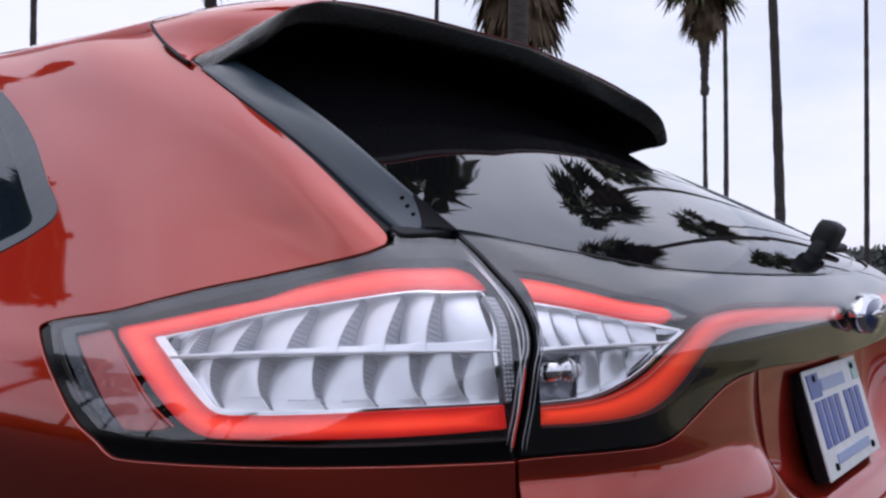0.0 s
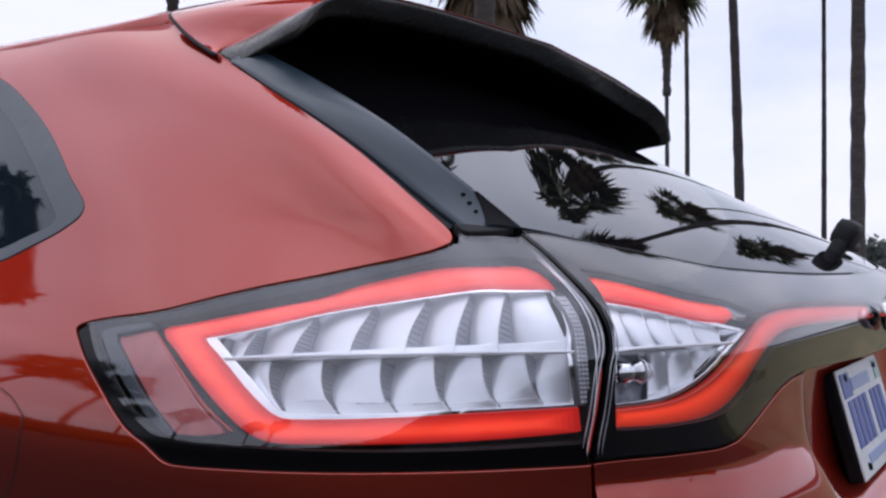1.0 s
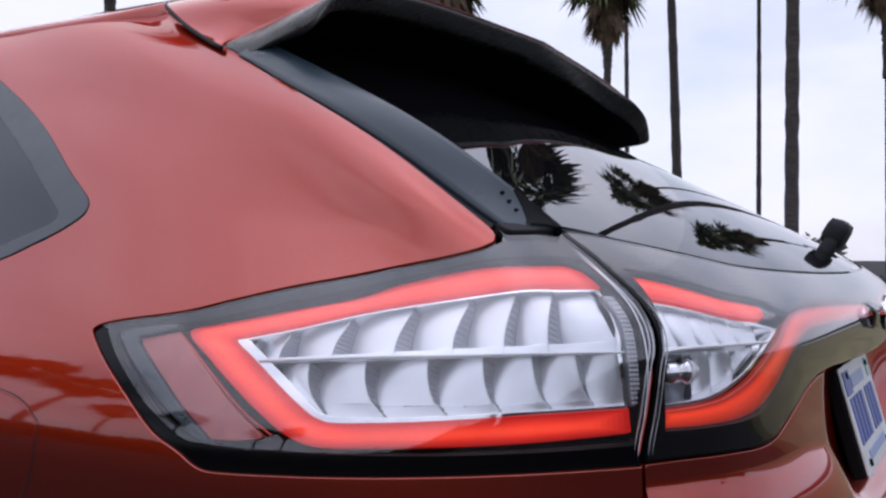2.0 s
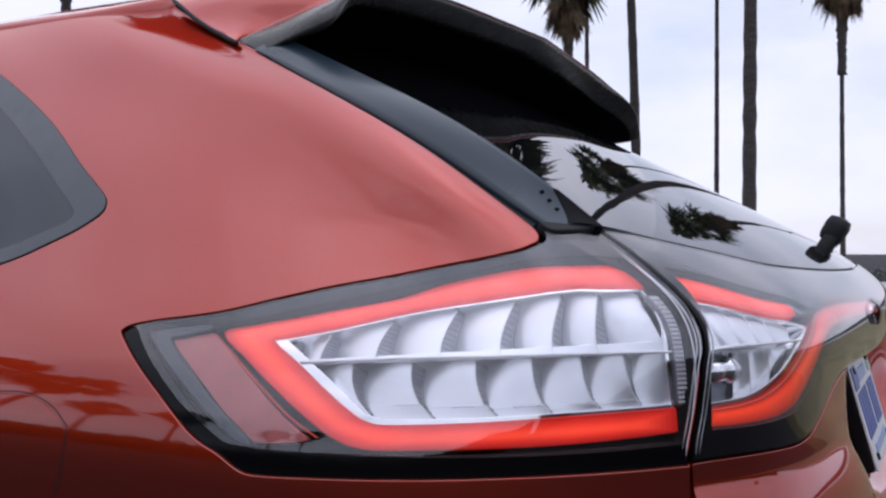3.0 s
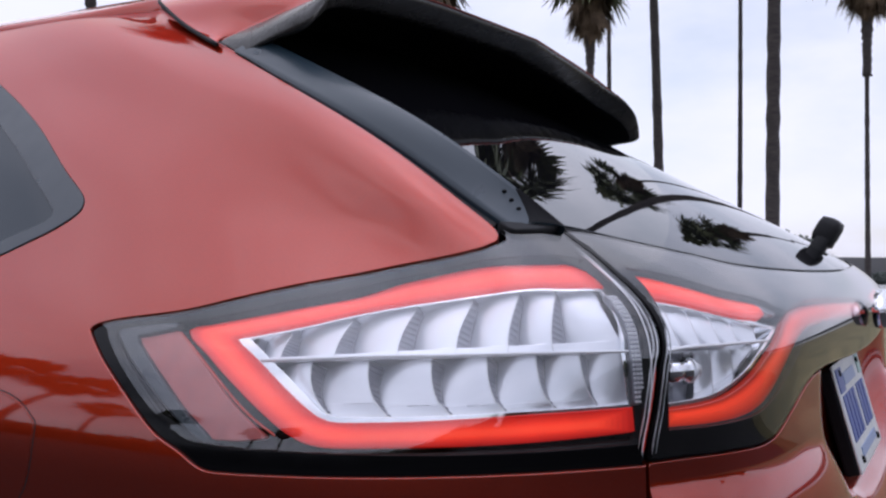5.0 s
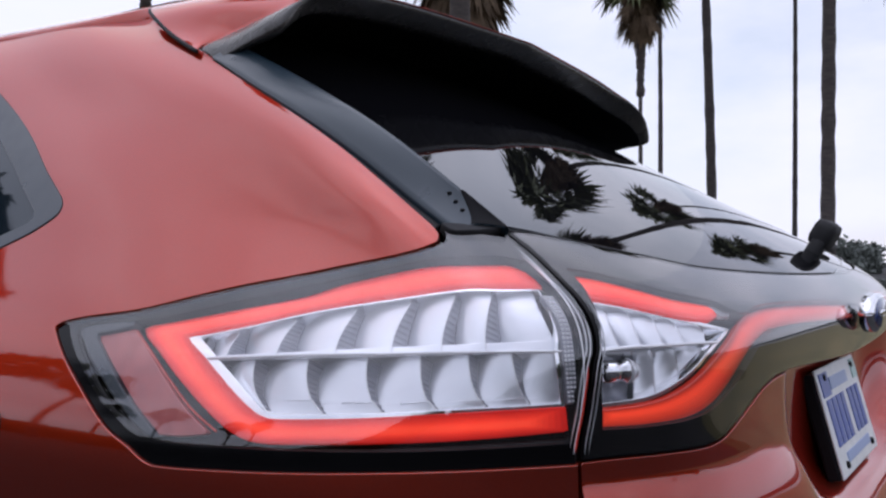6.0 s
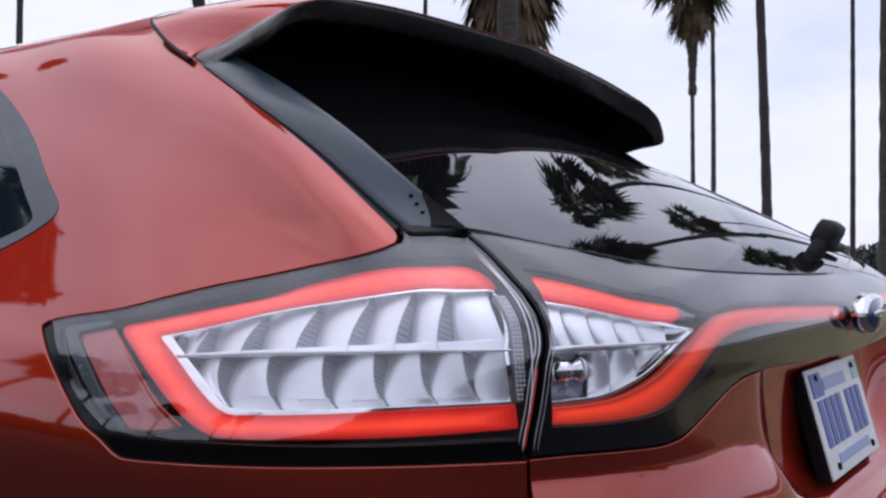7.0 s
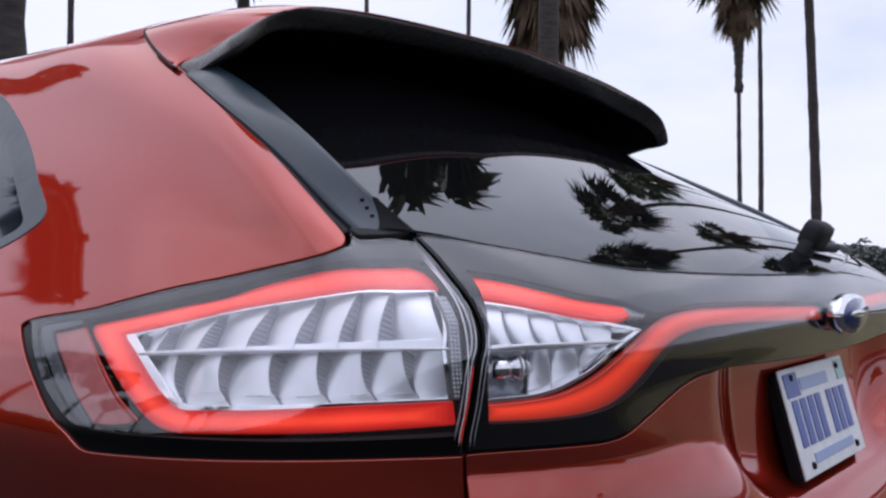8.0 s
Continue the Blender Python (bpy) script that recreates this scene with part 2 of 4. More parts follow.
# ---- the car's outer surface: upright design lines, lofted round the corner ----
FLANK = lines((.55, -.925), (.72, -.945), (.86, -.958), (.95, -.963), (1.0, -.962), (1.06, -.945), (1.11, -.915), (1.16, -.874), (1.205, -.838), (1.29, -.777), (1.40, -.697), (1.53, -.598), (1.64, -.47))
LEAN = lines((.55, 0), (.9, 0), (1.06, 0), (1.13, .02), (1.205, .134), (1.29, .276), (1.40, .50), (1.53, .775), (1.64, 1.0))
CORNER = lines((.55, -.81), (.85, -.80), (1.0, -.79), (1.06, -.792), (1.11, -.792), (1.16, -.797), (1.205, -.796), (1.29, -.759), (1.372, -.705), (1.44, -.653), (1.53, -.578), (1.64, -.46))
REAR_OUT = lines((.55, .10), (.85, .06), (.99, .046), (1.06, 0.047), (1.11, 0.052), (1.15, 0.090), (1.205, 0.182), (1.29, 0.365), (1.40, 0.605), (1.53, 0.880), (1.64, 1.100))
REAR_MID = lines((.55, .03), (.85, .012), (.99, .022), (1.06, 0.022), (1.11, 0.022), (1.15, 0.055), (1.205, 0.138), (1.29, 0.304), (1.40, 0.525), (1.53, 0.790), (1.64, 1.010))
REAR_AXIS = lines((.55, .01), (.85, .000), (.99, .016), (1.06, 0.016), (1.11, 0.014), (1.15, 0.044), (1.205, 0.122), (1.29, 0.280), (1.40, 0.495), (1.53, 0.760), (1.64, 0.980))
LOFT = spline(np.arange(19.0), np.eye(19))


def shell(u, z):
    """A place on the body. u runs along the flank (0), round the corner (6), to the tailgate's middle (9) and mirrored on to 18; z is the height."""
    u, z = np.broadcast_arrays(np.asarray(u, float), np.asarray(z, float))
    f, l, c, o = FLANK(z), LEAN(z), CORNER(z), 0 * z
    up = np.clip((z - 1.06) / .15, 0, 1)
    p = [(f - .012, 2.2 + o), (f - .008, 1.55 + o), (f, 1.05 + .55 * l), (f + .002, .68 + .85 * l), (f + .012 - .004 * up, .43 + l),
         ((f + c) / 2 - .025 * (1 - up), .245 + l), (c, .122 + l), (-.62 + o, REAR_OUT(z)), (-.33 + o, REAR_MID(z)), (o, REAR_AXIS(z))]
    p += [(-x, y) for x, y in p[-2::-1]]
    rails = np.stack([np.stack(q, -1) for q in p], -2)
    return np.concatenate([(LOFT(u)[..., None] * rails).sum(-2), z[..., None]], -1)


def facing(u, z, e=1e-4):
    u, z = np.asarray(u, float), np.asarray(z, float)
    n = np.cross(shell(u + e, z) - shell(u - e, z), shell(u, z + e) - shell(u, z - e))
    return n / np.linalg.norm(n, axis=-1, keepdims=True)


UM = 0.22   # metres per step of u, for even meshing


def curve(*pts, n=8):
    """A smooth open line through points of (u, z)."""
    p = np.array(pts, float)
    q = np.vstack([2 * p[0] - p[1], p, 2 * p[-1] - p[-2]])
    out = []
    for i in range(1, len(q) - 2):
        for k in range(n):
            t = k / n
            out.append(.5 * ((2 * q[i]) + (q[i + 1] - q[i - 1]) * t + (2 * q[i - 1] - 5 * q[i] + 4 * q[i + 1] - q[i + 2]) * t**2 + (3 * q[i] - q[i - 1] - 3 * q[i + 1] + q[i + 2]) * t**3))
    out.append(p[-1])
    return np.array(out)


def even(line, step=0.007, closed=True):
    """The line again, with corners kept and long stretches divided."""
    p = np.asarray(line, float)
    out, s = [], np.array([UM, 1.0])
    for i in range(len(p) - (0 if closed else 1)):
        a, b = p[i], p[(i + 1) % len(p)]
        d = np.linalg.norm((b - a) * s)
        if d < 1e-5:
            continue
        for k in range(max(1, math.ceil(d / step))):
            out.append(a + (b - a) * k / max(1, math.ceil(d / step)))
    if not closed:
        out.append(p[-1])
    out = np.array(out)
    keep = [0]
    for i in range(1, len(out)):
        if np.linalg.norm((out[i] - out[keep[-1]]) * s) > step * .25:
            keep.append(i)
    return out[keep]


def inside(q, poly):
    """Which of the points q lie in the polygon."""
    q, p = np.asarray(q, float), np.asarray(poly, float)
    a, b = p, np.roll(p, -1, 0)
    r = np.zeros(len(q), bool)
    for (ax, ay), (bx, by) in zip(a, b):
        hit = (ay > q[:, 1]) != (by > q[:, 1])
        if ay != by:
            r ^= hit & (q[:, 0] < (bx - ax) * (q[:, 1] - ay) / (by - ay) + ax)
    return r


def area(p):
    p = np.asarray(p)
    return .5 * np.sum(p[:, 0] * np.roll(p[:, 1], -1) - np.roll(p[:, 0], -1) * p[:, 1])


def inset(line, d):
    """A closed line moved inwards by d metres."""
    p = np.asarray(line, float) * [UM, 1]
    if area(p) < 0:
        p = p[::-1]
    t = np.roll(p, -1, 0) - np.roll(p, 1, 0)
    t /= np.linalg.norm(t, axis=1, keepdims=True) + 1e-9
    return (p + d * np.stack([-t[:, 1], t[:, 0]], 1)) / [UM, 1]


def sheet(off=0.0, lift=None):
    """The body surface moved out by off and by the relief lift(u, z): its place and its facing."""
    def place(u, z):
        u, z = np.asarray(u, float), np.asarray(z, float)
        d = off if lift is None else (off + lift(u, z))[..., None]
        return shell(u, z) + d * facing(u, z)

    def face(u, z, e=4e-4):
        n = np.cross(place(u + e, z) - place(u - e, z), place(u, z + e) - place(u, z - e))
        return n / np.linalg.norm(n, axis=-1, keepdims=True)
    return place, (facing if lift is None else face)


def patch(name, outline, material, parent, label="", off=0.0, holes=(), step=0.012, rim=((.0006, .0004), (.001, .0012), (.001, .006)), lift=None):
    """A trimmed sheet on the body, lifted by off along its normal, with a rounded rim that turns inwards. rim: steps of outwards and down."""
    from mathutils.geometry import delaunay_2d_cdt
    rings = [even(outline, min(step, .008))] + [even(h, min(step, .008)) for h in holes]
    rings = [r if (area(r) > 0) == (i == 0) else r[::-1] for i, r in enumerate(rings)]
    allp = np.vstack(rings)
    lo, hi = rings[0].min(0), rings[0].max(0)
    gu, gz = np.meshgrid(np.arange(lo[0], hi[0], step / UM), np.arange(lo[1], hi[1], step), indexing="ij")
    gu = gu + (np.arange(gu.shape[1]) % 2) * step / UM / 2
    g = np.stack([gu.ravel(), gz.ravel()], 1)
    g = g[inside(g, rings[0])]
    for h in rings[1:]:
        g = g[~inside(g, h)]
    if len(g):
        s = np.array([UM, 1.0])
        near = np.ones(len(g), bool)
        for k in range(0, len(g), 2000):
            near[k:k + 2000] = (np.linalg.norm((g[k:k + 2000, None] - allp[None]) * s, axis=2).min(1) > step * .45)
        g = g[near]
    pts = np.vstack([allp, g]) if len(g) else allp
    edges, k = [], 0
    for r in rings:
        edges += [(k + i, k + (i + 1) % len(r)) for i in range(len(r))]
        k += len(r)
    v2, _, f2, *_ = delaunay_2d_cdt([Vector((p[0] * UM, p[1])) for p in pts], edges, [], 0, 1e-7)
    v2 = np.array([(v.x / UM, v.y) for v in v2])
    f2 = np.array([f for f in f2 if len(f) == 3])
    mid = v2[f2].mean(1)
    ok = inside(mid, rings[0])
    for h in rings[1:]:
        ok &= ~inside(mid, h)
    f2 = f2[ok]
    place, face = sheet(off, lift)
    nrm, pos = face(v2[:, 0], v2[:, 1]), place(v2[:, 0], v2[:, 1])
    # keep every triangle turned outwards
    turn = np.einsum("ij,ij->i", np.cross(pos[f2[:, 1]] - pos[f2[:, 0]], pos[f2[:, 2]] - pos[f2[:, 0]]), nrm[f2[:, 0]]) < 0
    f2[turn] = f2[turn][:, ::-1]
    verts, norms, faces = [*pos], [*nrm], [tuple(f) for f in f2]
    if rim:
        for r in rings:
            n0, p0 = face(r[:, 0], r[:, 1]), place(r[:, 0], r[:, 1])
            t = np.roll(p0, -1, 0) - np.roll(p0, 1, 0)
            o = np.cross(t, n0)
            o /= np.linalg.norm(o, axis=1, keepdims=True) + 1e-12
            prev, m = len(verts), len(r)
            verts += [*p0]
            norms += [*n0]
            for j, (out, down) in enumerate(rim):
                mixn = n0 * max(0, .7 - j * .6) + o
                verts += [*(p0 + out * o - down * n0)]
                norms += [*(mixn / np.linalg.norm(mixn, axis=1, keepdims=True))]
                a = prev + j * m
                faces += [(a + i, a + m + i, a + m + (i + 1) % m, a + (i + 1) % m) for i in range(m)]
    return hang(name, mesh_from(name, verts, faces, material, norms), parent, label)


def bead(name, line, material, parent, label="", width=0.004, height=0.003, off=0.0, closed=False, sides=8, taper=False, step=0.006):
    """A rounded strip that follows a line on the body."""
    r = even(line, step, closed)
    n0 = facing(r[:, 0], r[:, 1])
    p0 = shell(r[:, 0], r[:, 1]) + off * n0
    t = np.roll(p0, -1, 0) - np.roll(p0, 1, 0)
    if not closed:
        t[0], t[-1] = p0[1] - p0[0], p0[-1] - p0[-2]
    o = np.cross(t, n0)
    o /= np.linalg.norm(o, axis=1, keepdims=True) + 1e-12
    m, verts, norms, faces = len(r), [], [], []
    k = np.linspace(0, 1, m)
    size = np.minimum(1, np.minimum(k, 1 - k) * 8 + .15)[:, None] if taper else np.ones((m, 1))
    for j in range(sides):
        a = 2 * math.pi * j / sides
        verts += [*(p0 + size * (o * math.cos(a) * width / 2 + n0 * math.sin(a) * height))]
        norms += [*(o * math.cos(a) + n0 * math.sin(a))]
    for j in range(sides):
        for i in range(m if closed else m - 1):
            a, b = j * m, (j + 1) % sides * m
            faces.append((a + i, a + (i + 1) % m, b + (i + 1) % m, b + i))
    if not closed:
        faces += [tuple(j * m for j in range(sides)), tuple(j * m + m - 1 for j in range(sides))[::-1]]
    return hang(name, mesh_from(name, verts, faces, material, norms), parent, label)


def grid(name, rows, material, parent, label="", flip=False):
    """A smooth sheet from rows of places."""
    r = np.asarray(rows, float)
    a, b = r.shape[:2]
    faces = [(i * b + j, i * b + j + 1, (i + 1) * b + j + 1, (i + 1) * b + j) for i in range(a - 1) for j in range(b - 1)]
    if flip:
        faces = [f[::-1] for f in faces]
    return hang(name, mesh_from(name, r.reshape(-1, 3), faces, material), parent, label)


def box(bm, size, at, turn=None, bevel=0.0):
    """A box with worn edges, added to a bmesh."""
    m = Matrix.Translation(at) @ (turn or Matrix()) @ Matrix.Diagonal((*size, 1))
    v = bmesh.ops.create_cube(bm, size=1, matrix=m)["verts"]
    if bevel:
        e = list({e for x in v for e in x.link_edges})
        bmesh.ops.bevel(bm, geom=e, offset=bevel, segments=2, affect="EDGES", profile=.6)


def tube(path, radii, sides=10):
    """Verts and faces of a round limb through places."""
    p, verts, faces = np.asarray(path, float), [], []
    t = np.gradient(p, axis=0)
    t /= np.linalg.norm(t, axis=1, keepdims=True)
    ref = np.array([1.0, 0, 0]) if abs(t[0][0]) < .8 else np.array([0, 1.0, 0])
    for q, d, r in zip(p, t, radii):
        a = np.cross(d, ref)
        a /= np.linalg.norm(a)
        b = np.cross(d, a)
        verts += [q + r * (a * math.cos(2 * math.pi * k / sides) + b * math.sin(2 * math.pi * k / sides)) for k in range(sides)]
    for i in range(len(p) - 1):
        faces += [(i * sides + k, i * sides + (k + 1) % sides, (i + 1) * sides + (k + 1) % sides, (i + 1) * sides + k) for k in range(sides)]
    faces += [tuple(range(sides))[::-1], tuple((len(p) - 1) * sides + k for k in range(sides))]
    return verts, faces


# ---- ground and distance ----
def ground_sheet():
    bm = bmesh.new()
    r = [0, 3, 8, 20, 60, 200, 1500]
    rings = []
    for i, d in enumerate(r):
        if i == 0:
            rings.append([bm.verts.new((0, 0, 0))])
        else:
            rings.append([bm.verts.new((d * math.cos(a * math.pi / 24), d * math.sin(a * math.pi / 24), 0)) for a in range(48)])
    for i in range(1, len(r)):
        for k in range(48):
            if i == 1:
                bm.faces.new((rings[0][0], rings[1][k], rings[1][(k + 1) % 48]))
            else:
                bm.faces.new((rings[i - 1][k], rings[i][k], rings[i][(k + 1) % 48], rings[i - 1][(k + 1) % 48]))
    me = bpy.data.meshes.new("ground")
    bm.to_mesh(me)
    bm.free()
    me.materials.append(M(asphalt))
    return tagged(new("ground", me), "worn grey asphalt of a car park", "ground", kind="structure")


ground_sheet()


def slab(name, x0, x1, y0, y1, z, material, label, category):
    """A low flat bank with a sloping edge."""
    bm = bmesh.new()
    v = [bm.verts.new(p) for p in ((x0 - .05, y0 - .05, -.02), (x1 + .05, y0 - .05, -.02), (x1 + .05, y1 + .05, -.02), (x0 - .05, y1 + .05, -.02), (x0, y0, z), (x1, y0, z), (x1, y1, z), (x0, y1, z))]
    for f in ((4, 5, 6, 7), (0, 1, 5, 4), (1, 2, 6, 5), (2, 3, 7, 6), (3, 0, 4, 7)):
        bm.faces.new([v[i] for i in f])
    me = bpy.data.meshes.new(name)
    bm.to_mesh(me)
    bm.free()
    me.materials.append(M(material))
    return tagged(new(name, me), label, category, kind="structure")


slab("lawn", 4.5, 26, -16.0, 60, 0.10, turf, "dry yellow-green grass lawn beside the car park", "lawn")
slab("pavement", 26.2, 38.5, -60, 90, 0.12, concrete, "pale concrete road and pavement beyond the lawn", "pavement")


def clumps(name, x0, x1, y0, y1, h, n, size, material, seed):
    """A far line of shrubs: many small leaf clumps with an uneven top."""
    rng = np.random.default_rng(seed)
    verts, faces = [], []
    for _ in range(n):
        x, y = rng.uniform(x0, x1), rng.uniform(y0, y1)
        top = h * (.55 + .45 * noise.noise(Vector((x * .12, y * .12, seed)))) * (.8 + .2 * rng.random())
        z, s = rng.uniform(0.05, max(.2, top)), size * rng.uniform(.5, 1.2)
        for _k in range(4):
            a, b = rng.normal(size=3), rng.normal(size=3)
            a /= np.linalg.norm(a)
            b = np.cross(a, b)
            b /= np.linalg.norm(b)
            c = np.array((x, y, max(z, .1))) + rng.normal(size=3) * s * .4
            k = len(verts)
            verts += [c + s * a, c + s * .5 * b, c - s * .8 * a, c - s * .5 * b]
            faces.append((k, k + 1, k + 2, k + 3))
    return tagged(new(name, mesh_from(name, verts, faces, material)), kind="stuff")


# both far rows wear the leaf paled for haze
tagged(clumps("hedge", 39.5, 42, -60, 80, 1.0, 32000, .10, leaf_haze, 3), "far hedge of leafy shrubs along the road, grey-green with haze in its colour", "hedge")
tagged(clumps("far_trees", 95, 110, 14, 80, 4.6, 16000, .40, leaf_haze, 5), "far trees above the hedge, grey-green with haze in their colour", "trees")


def tree_belt(name, az0, az1, r0, r1, h, n, size, material, seed):
    """Low trees in a wide arc round the car park, as many leaf clumps."""
    rng = np.random.default_rng(seed)
    verts, faces = [], []
    for _ in range(n):
        az, r = radians(rng.uniform(az0, az1)), rng.uniform(r0, r1)
        x, y = r * math.sin(az), r * math.cos(az)
        top = h * (.7 + .5 * noise.noise(Vector((x * .11, y * .11, seed))))
        c0, s = np.array((x, y, rng.uniform(.1, max(.5, top)))), size * rng.uniform(.5, 1.2)
        for _k in range(3):
            a, b = rng.normal(size=3), rng.normal(size=3)
            a /= np.linalg.norm(a)
            b = np.cross(a, b)
            b /= np.linalg.norm(b)
            c = c0 + rng.normal(size=3) * s * .4
            k = len(verts)
            verts += [c + s * a, c + s * .5 * b, c - s * .8 * a, c - s * .5 * b]
            faces.append((k, k + 1, k + 2, k + 3))
    return tagged(new(name, mesh_from(name, verts, faces, material)), "dark leafy shrubs and low trees round the car park", "trees", kind="stuff")


tree_belt("tree_belt", 143, 232, 40, 46, 7.5, 13000, .6, leaf_dark, 12)
tree_belt("tree_belt", -125, -28, 42, 47, 5.0, 12000, .55, leaf_dark, 8)


# ---- palms ----
def palm(height, radius, crown, skirt, seed, label, sleeve=0.0, lean=0.0):
    """A fan palm: ringed trunk, hanging skirt of dead fronds, and a crown of fan leaves. sleeve: length of old leaf bases left on the trunk; lean: how far the head stands off the foot."""
    rng = np.random.default_rng(seed)
    top = empty("palm_tree", label, "palm tree", "palm trees")
    n = 40
    z = np.linspace(-.1, height, n)
    sway = .006 * height * np.sin(z / height * 2.6 + seed)
    path = np.stack([sway, .6 * sway * math.cos(seed), z], 1)
    path[:, :2] -= path[0, :2]
    path[:, 0] += lean * np.clip(z / height, 0, 1)**2
    rad = radius * (1.0 - .3 * z / height + .45 * np.exp(-z / .7)) * (1 + .05 * np.sin(np.arange(n) * 2.4) + .03 * rng.normal(size=n))
    v, f = tube(path, rad, 14)
    hang("trunk", mesh_from("trunk", v, f, bark), top)
    head = path[-1]

    def leaves(count, lo, hi, length, fan, droop, material, pname, back):
        verts, faces = [], []
        for i in range(count):
            az, el = rng.uniform(0, 2 * math.pi), math.radians(rng.uniform(lo, hi))
            out = np.array((math.cos(az) * math.cos(el), math.sin(az) * math.cos(el), math.sin(el)))
            side = np.array((-math.sin(az), math.cos(az), 0))
            up = np.cross(out, side) * -1
            ln = length * rng.uniform(.7, 1.15)
            root = head + np.array((0, 0, -back * rng.random()))
            stem = root + out * ln * .5
            k = len(verts)
            verts += [root - side * .03, root + side * .03, stem + side * .03, stem - side * .03]
            faces.append((k, k + 1, k + 2, k + 3))
            blades = 15
            for j in range(blades):
                a = (j / (blades - 1) - .5) * fan
                d = out * math.cos(a) + side * math.sin(a)
                bl = ln * .62 * (.75 + .25 * math.cos(a)) * rng.uniform(.8, 1.15)
                w = bl * .065
                e = np.cross(d, up)
                mid = stem + d * bl * .6 + up * .04 * bl
                tip = stem + d * bl + np.array((0, 0, -droop * bl * rng.uniform(.5, 1.4)))
                k = len(verts)
                verts += [stem, mid + e * w, tip, mid - e * w]
                faces += [(k, k + 1, k + 2, k + 3)]
        hang(pname, mesh_from(pname, verts, faces, material), top)

    leaves(58, -40, 85, 1.4 * crown, 2.9, .45, frond, "crown", .5)
    leaves(120, -86, -40, .85 * skirt, 1.2, .4, thatch, "skirt", .9 * skirt)
    if sleeve:
        m = [i for i in range(n) if height - 1.6 * skirt - sleeve < z[i] < height - 1.2 * skirt]
        k = np.linspace(0, 1, 24)
        way = np.stack([np.interp(k, np.linspace(0, 1, len(m)), path[m, j]) for j in range(3)], 1)
        v, f = tube(way, (.135 + .05 * k) * (1 + .09 * rng.normal(size=24)), 11)
        hang("trunk_sleeve", mesh_from("trunk_sleeve", [q + rng.normal(size=3) * .012 for q in v], f, bark), top)
    core = [(.1, .05), (-.2, .36), (-.6, .47), (-1.0, .42), (-1.45, .27), (-1.9, .08)]
    verts, faces = tube([head + (0, 0, a * skirt) for a, _ in core], [b * skirt * .8 + radius * .5 for _, b in core], 12)
    verts = [v + rng.normal(size=3) * .05 * skirt for v in verts]
    hang("dead_fronds", mesh_from("dead_fronds", verts, faces, thatch), top)
    return top


HERE = Vector((-1.55, -.25, 0))


def stand(az, dist, turn, size):
    a = radians(az)
    return Matrix.Translation(HERE + Vector((math.sin(a), math.cos(a), 0)) * dist) @ pose(0, 0, 0, 0, 0, turn)


def plant(kind, rows):
    """Copies of a palm: azimuth clockwise from +y, distance, turn, size; the first row takes the palm itself."""
    for i, (az, dist, turn, size) in enumerate(rows):
        p = kind
        if i:
            p = copy_thing(kind, stand(az, dist, turn, size))
        else:
            kind.matrix_basis = stand(az, dist, turn, size)
        p.scale = (size,) * 3


# beyond the car's far side
plant(palm(11.2, .085, 1.25, 1.35, 9, "fan palm with a full brown skirt of dead fronds", sleeve=2.3),
      [(69.78, 38.1, 0, 1.09), (84.75, 38.0, 250, 1.12), (41.2, 33.0, 30, 1.15)])
plant(palm(10.2, .2, 1.5, 2.0, 31, "fan palm with a thick brown skirt of dead fronds"), [(59.3, 26.0, 80, 1.0)])
plant(palm(20.0, .145, 1.9, 1.5, 4, "tall slim fan palm with a small green crown"),
      [(78.12, 50.0, 200, .9), (70.78, 44.4, 130, .82), (54.1, 50.0, 20, 1.0), (48.1, 50.0, 75, 1.0), (31.6, 40.0, 300, 1.0)])
plant(palm(17.0, .33, 2.3, 1.7, 13, "tall stout fan palm with a grey trunk"), [(59.2, 22.0, 80, .80)])
plant(palm(16.2, .2, 1.6, 1.3, 37, "tall fan palm with a grey trunk close to the car"), [(29.1, 13.0, 160, 1.0)])
plant(palm(21.6, .26, 2.0, 1.8, 17, "very tall stout fan palm with a dense crown"), [(79.82, 36.0, 0, 1.0)])
plant(palm(23.4, .25, 2.1, 1.7, 19, "very tall slim fan palm with a dense crown", lean=.85), [(73.78, 48.0, 107, 1.0)])
# along the car's near side
plant(palm(14.4, .13, .85, .6, 21, "fan palm with a green crown over a dry skirt"),
      [(4.9, 22.0, 10, 1.0), (-5.5, 22.5, 77, 1.0), (150, 40.0, 20, .7), (162, 52.0, 220, .75)])
plant(palm(11.5, .2, 1.5, 1.3, 23, "fan palm with a broad green crown"),
      [(-35.5, 26.0, 200, 1.0), (-27.0, 20.0, 150, .85), (-41.5, 34.0, 260, .88), (-49, 32.0, 90, .94), (-62, 40.0, 120, .95), (-67, 40.0, 20, .98)])

# ---- the car ----
car = empty("car", "red metallic crossover car with lit tail lamps, parked on the asphalt", "car")

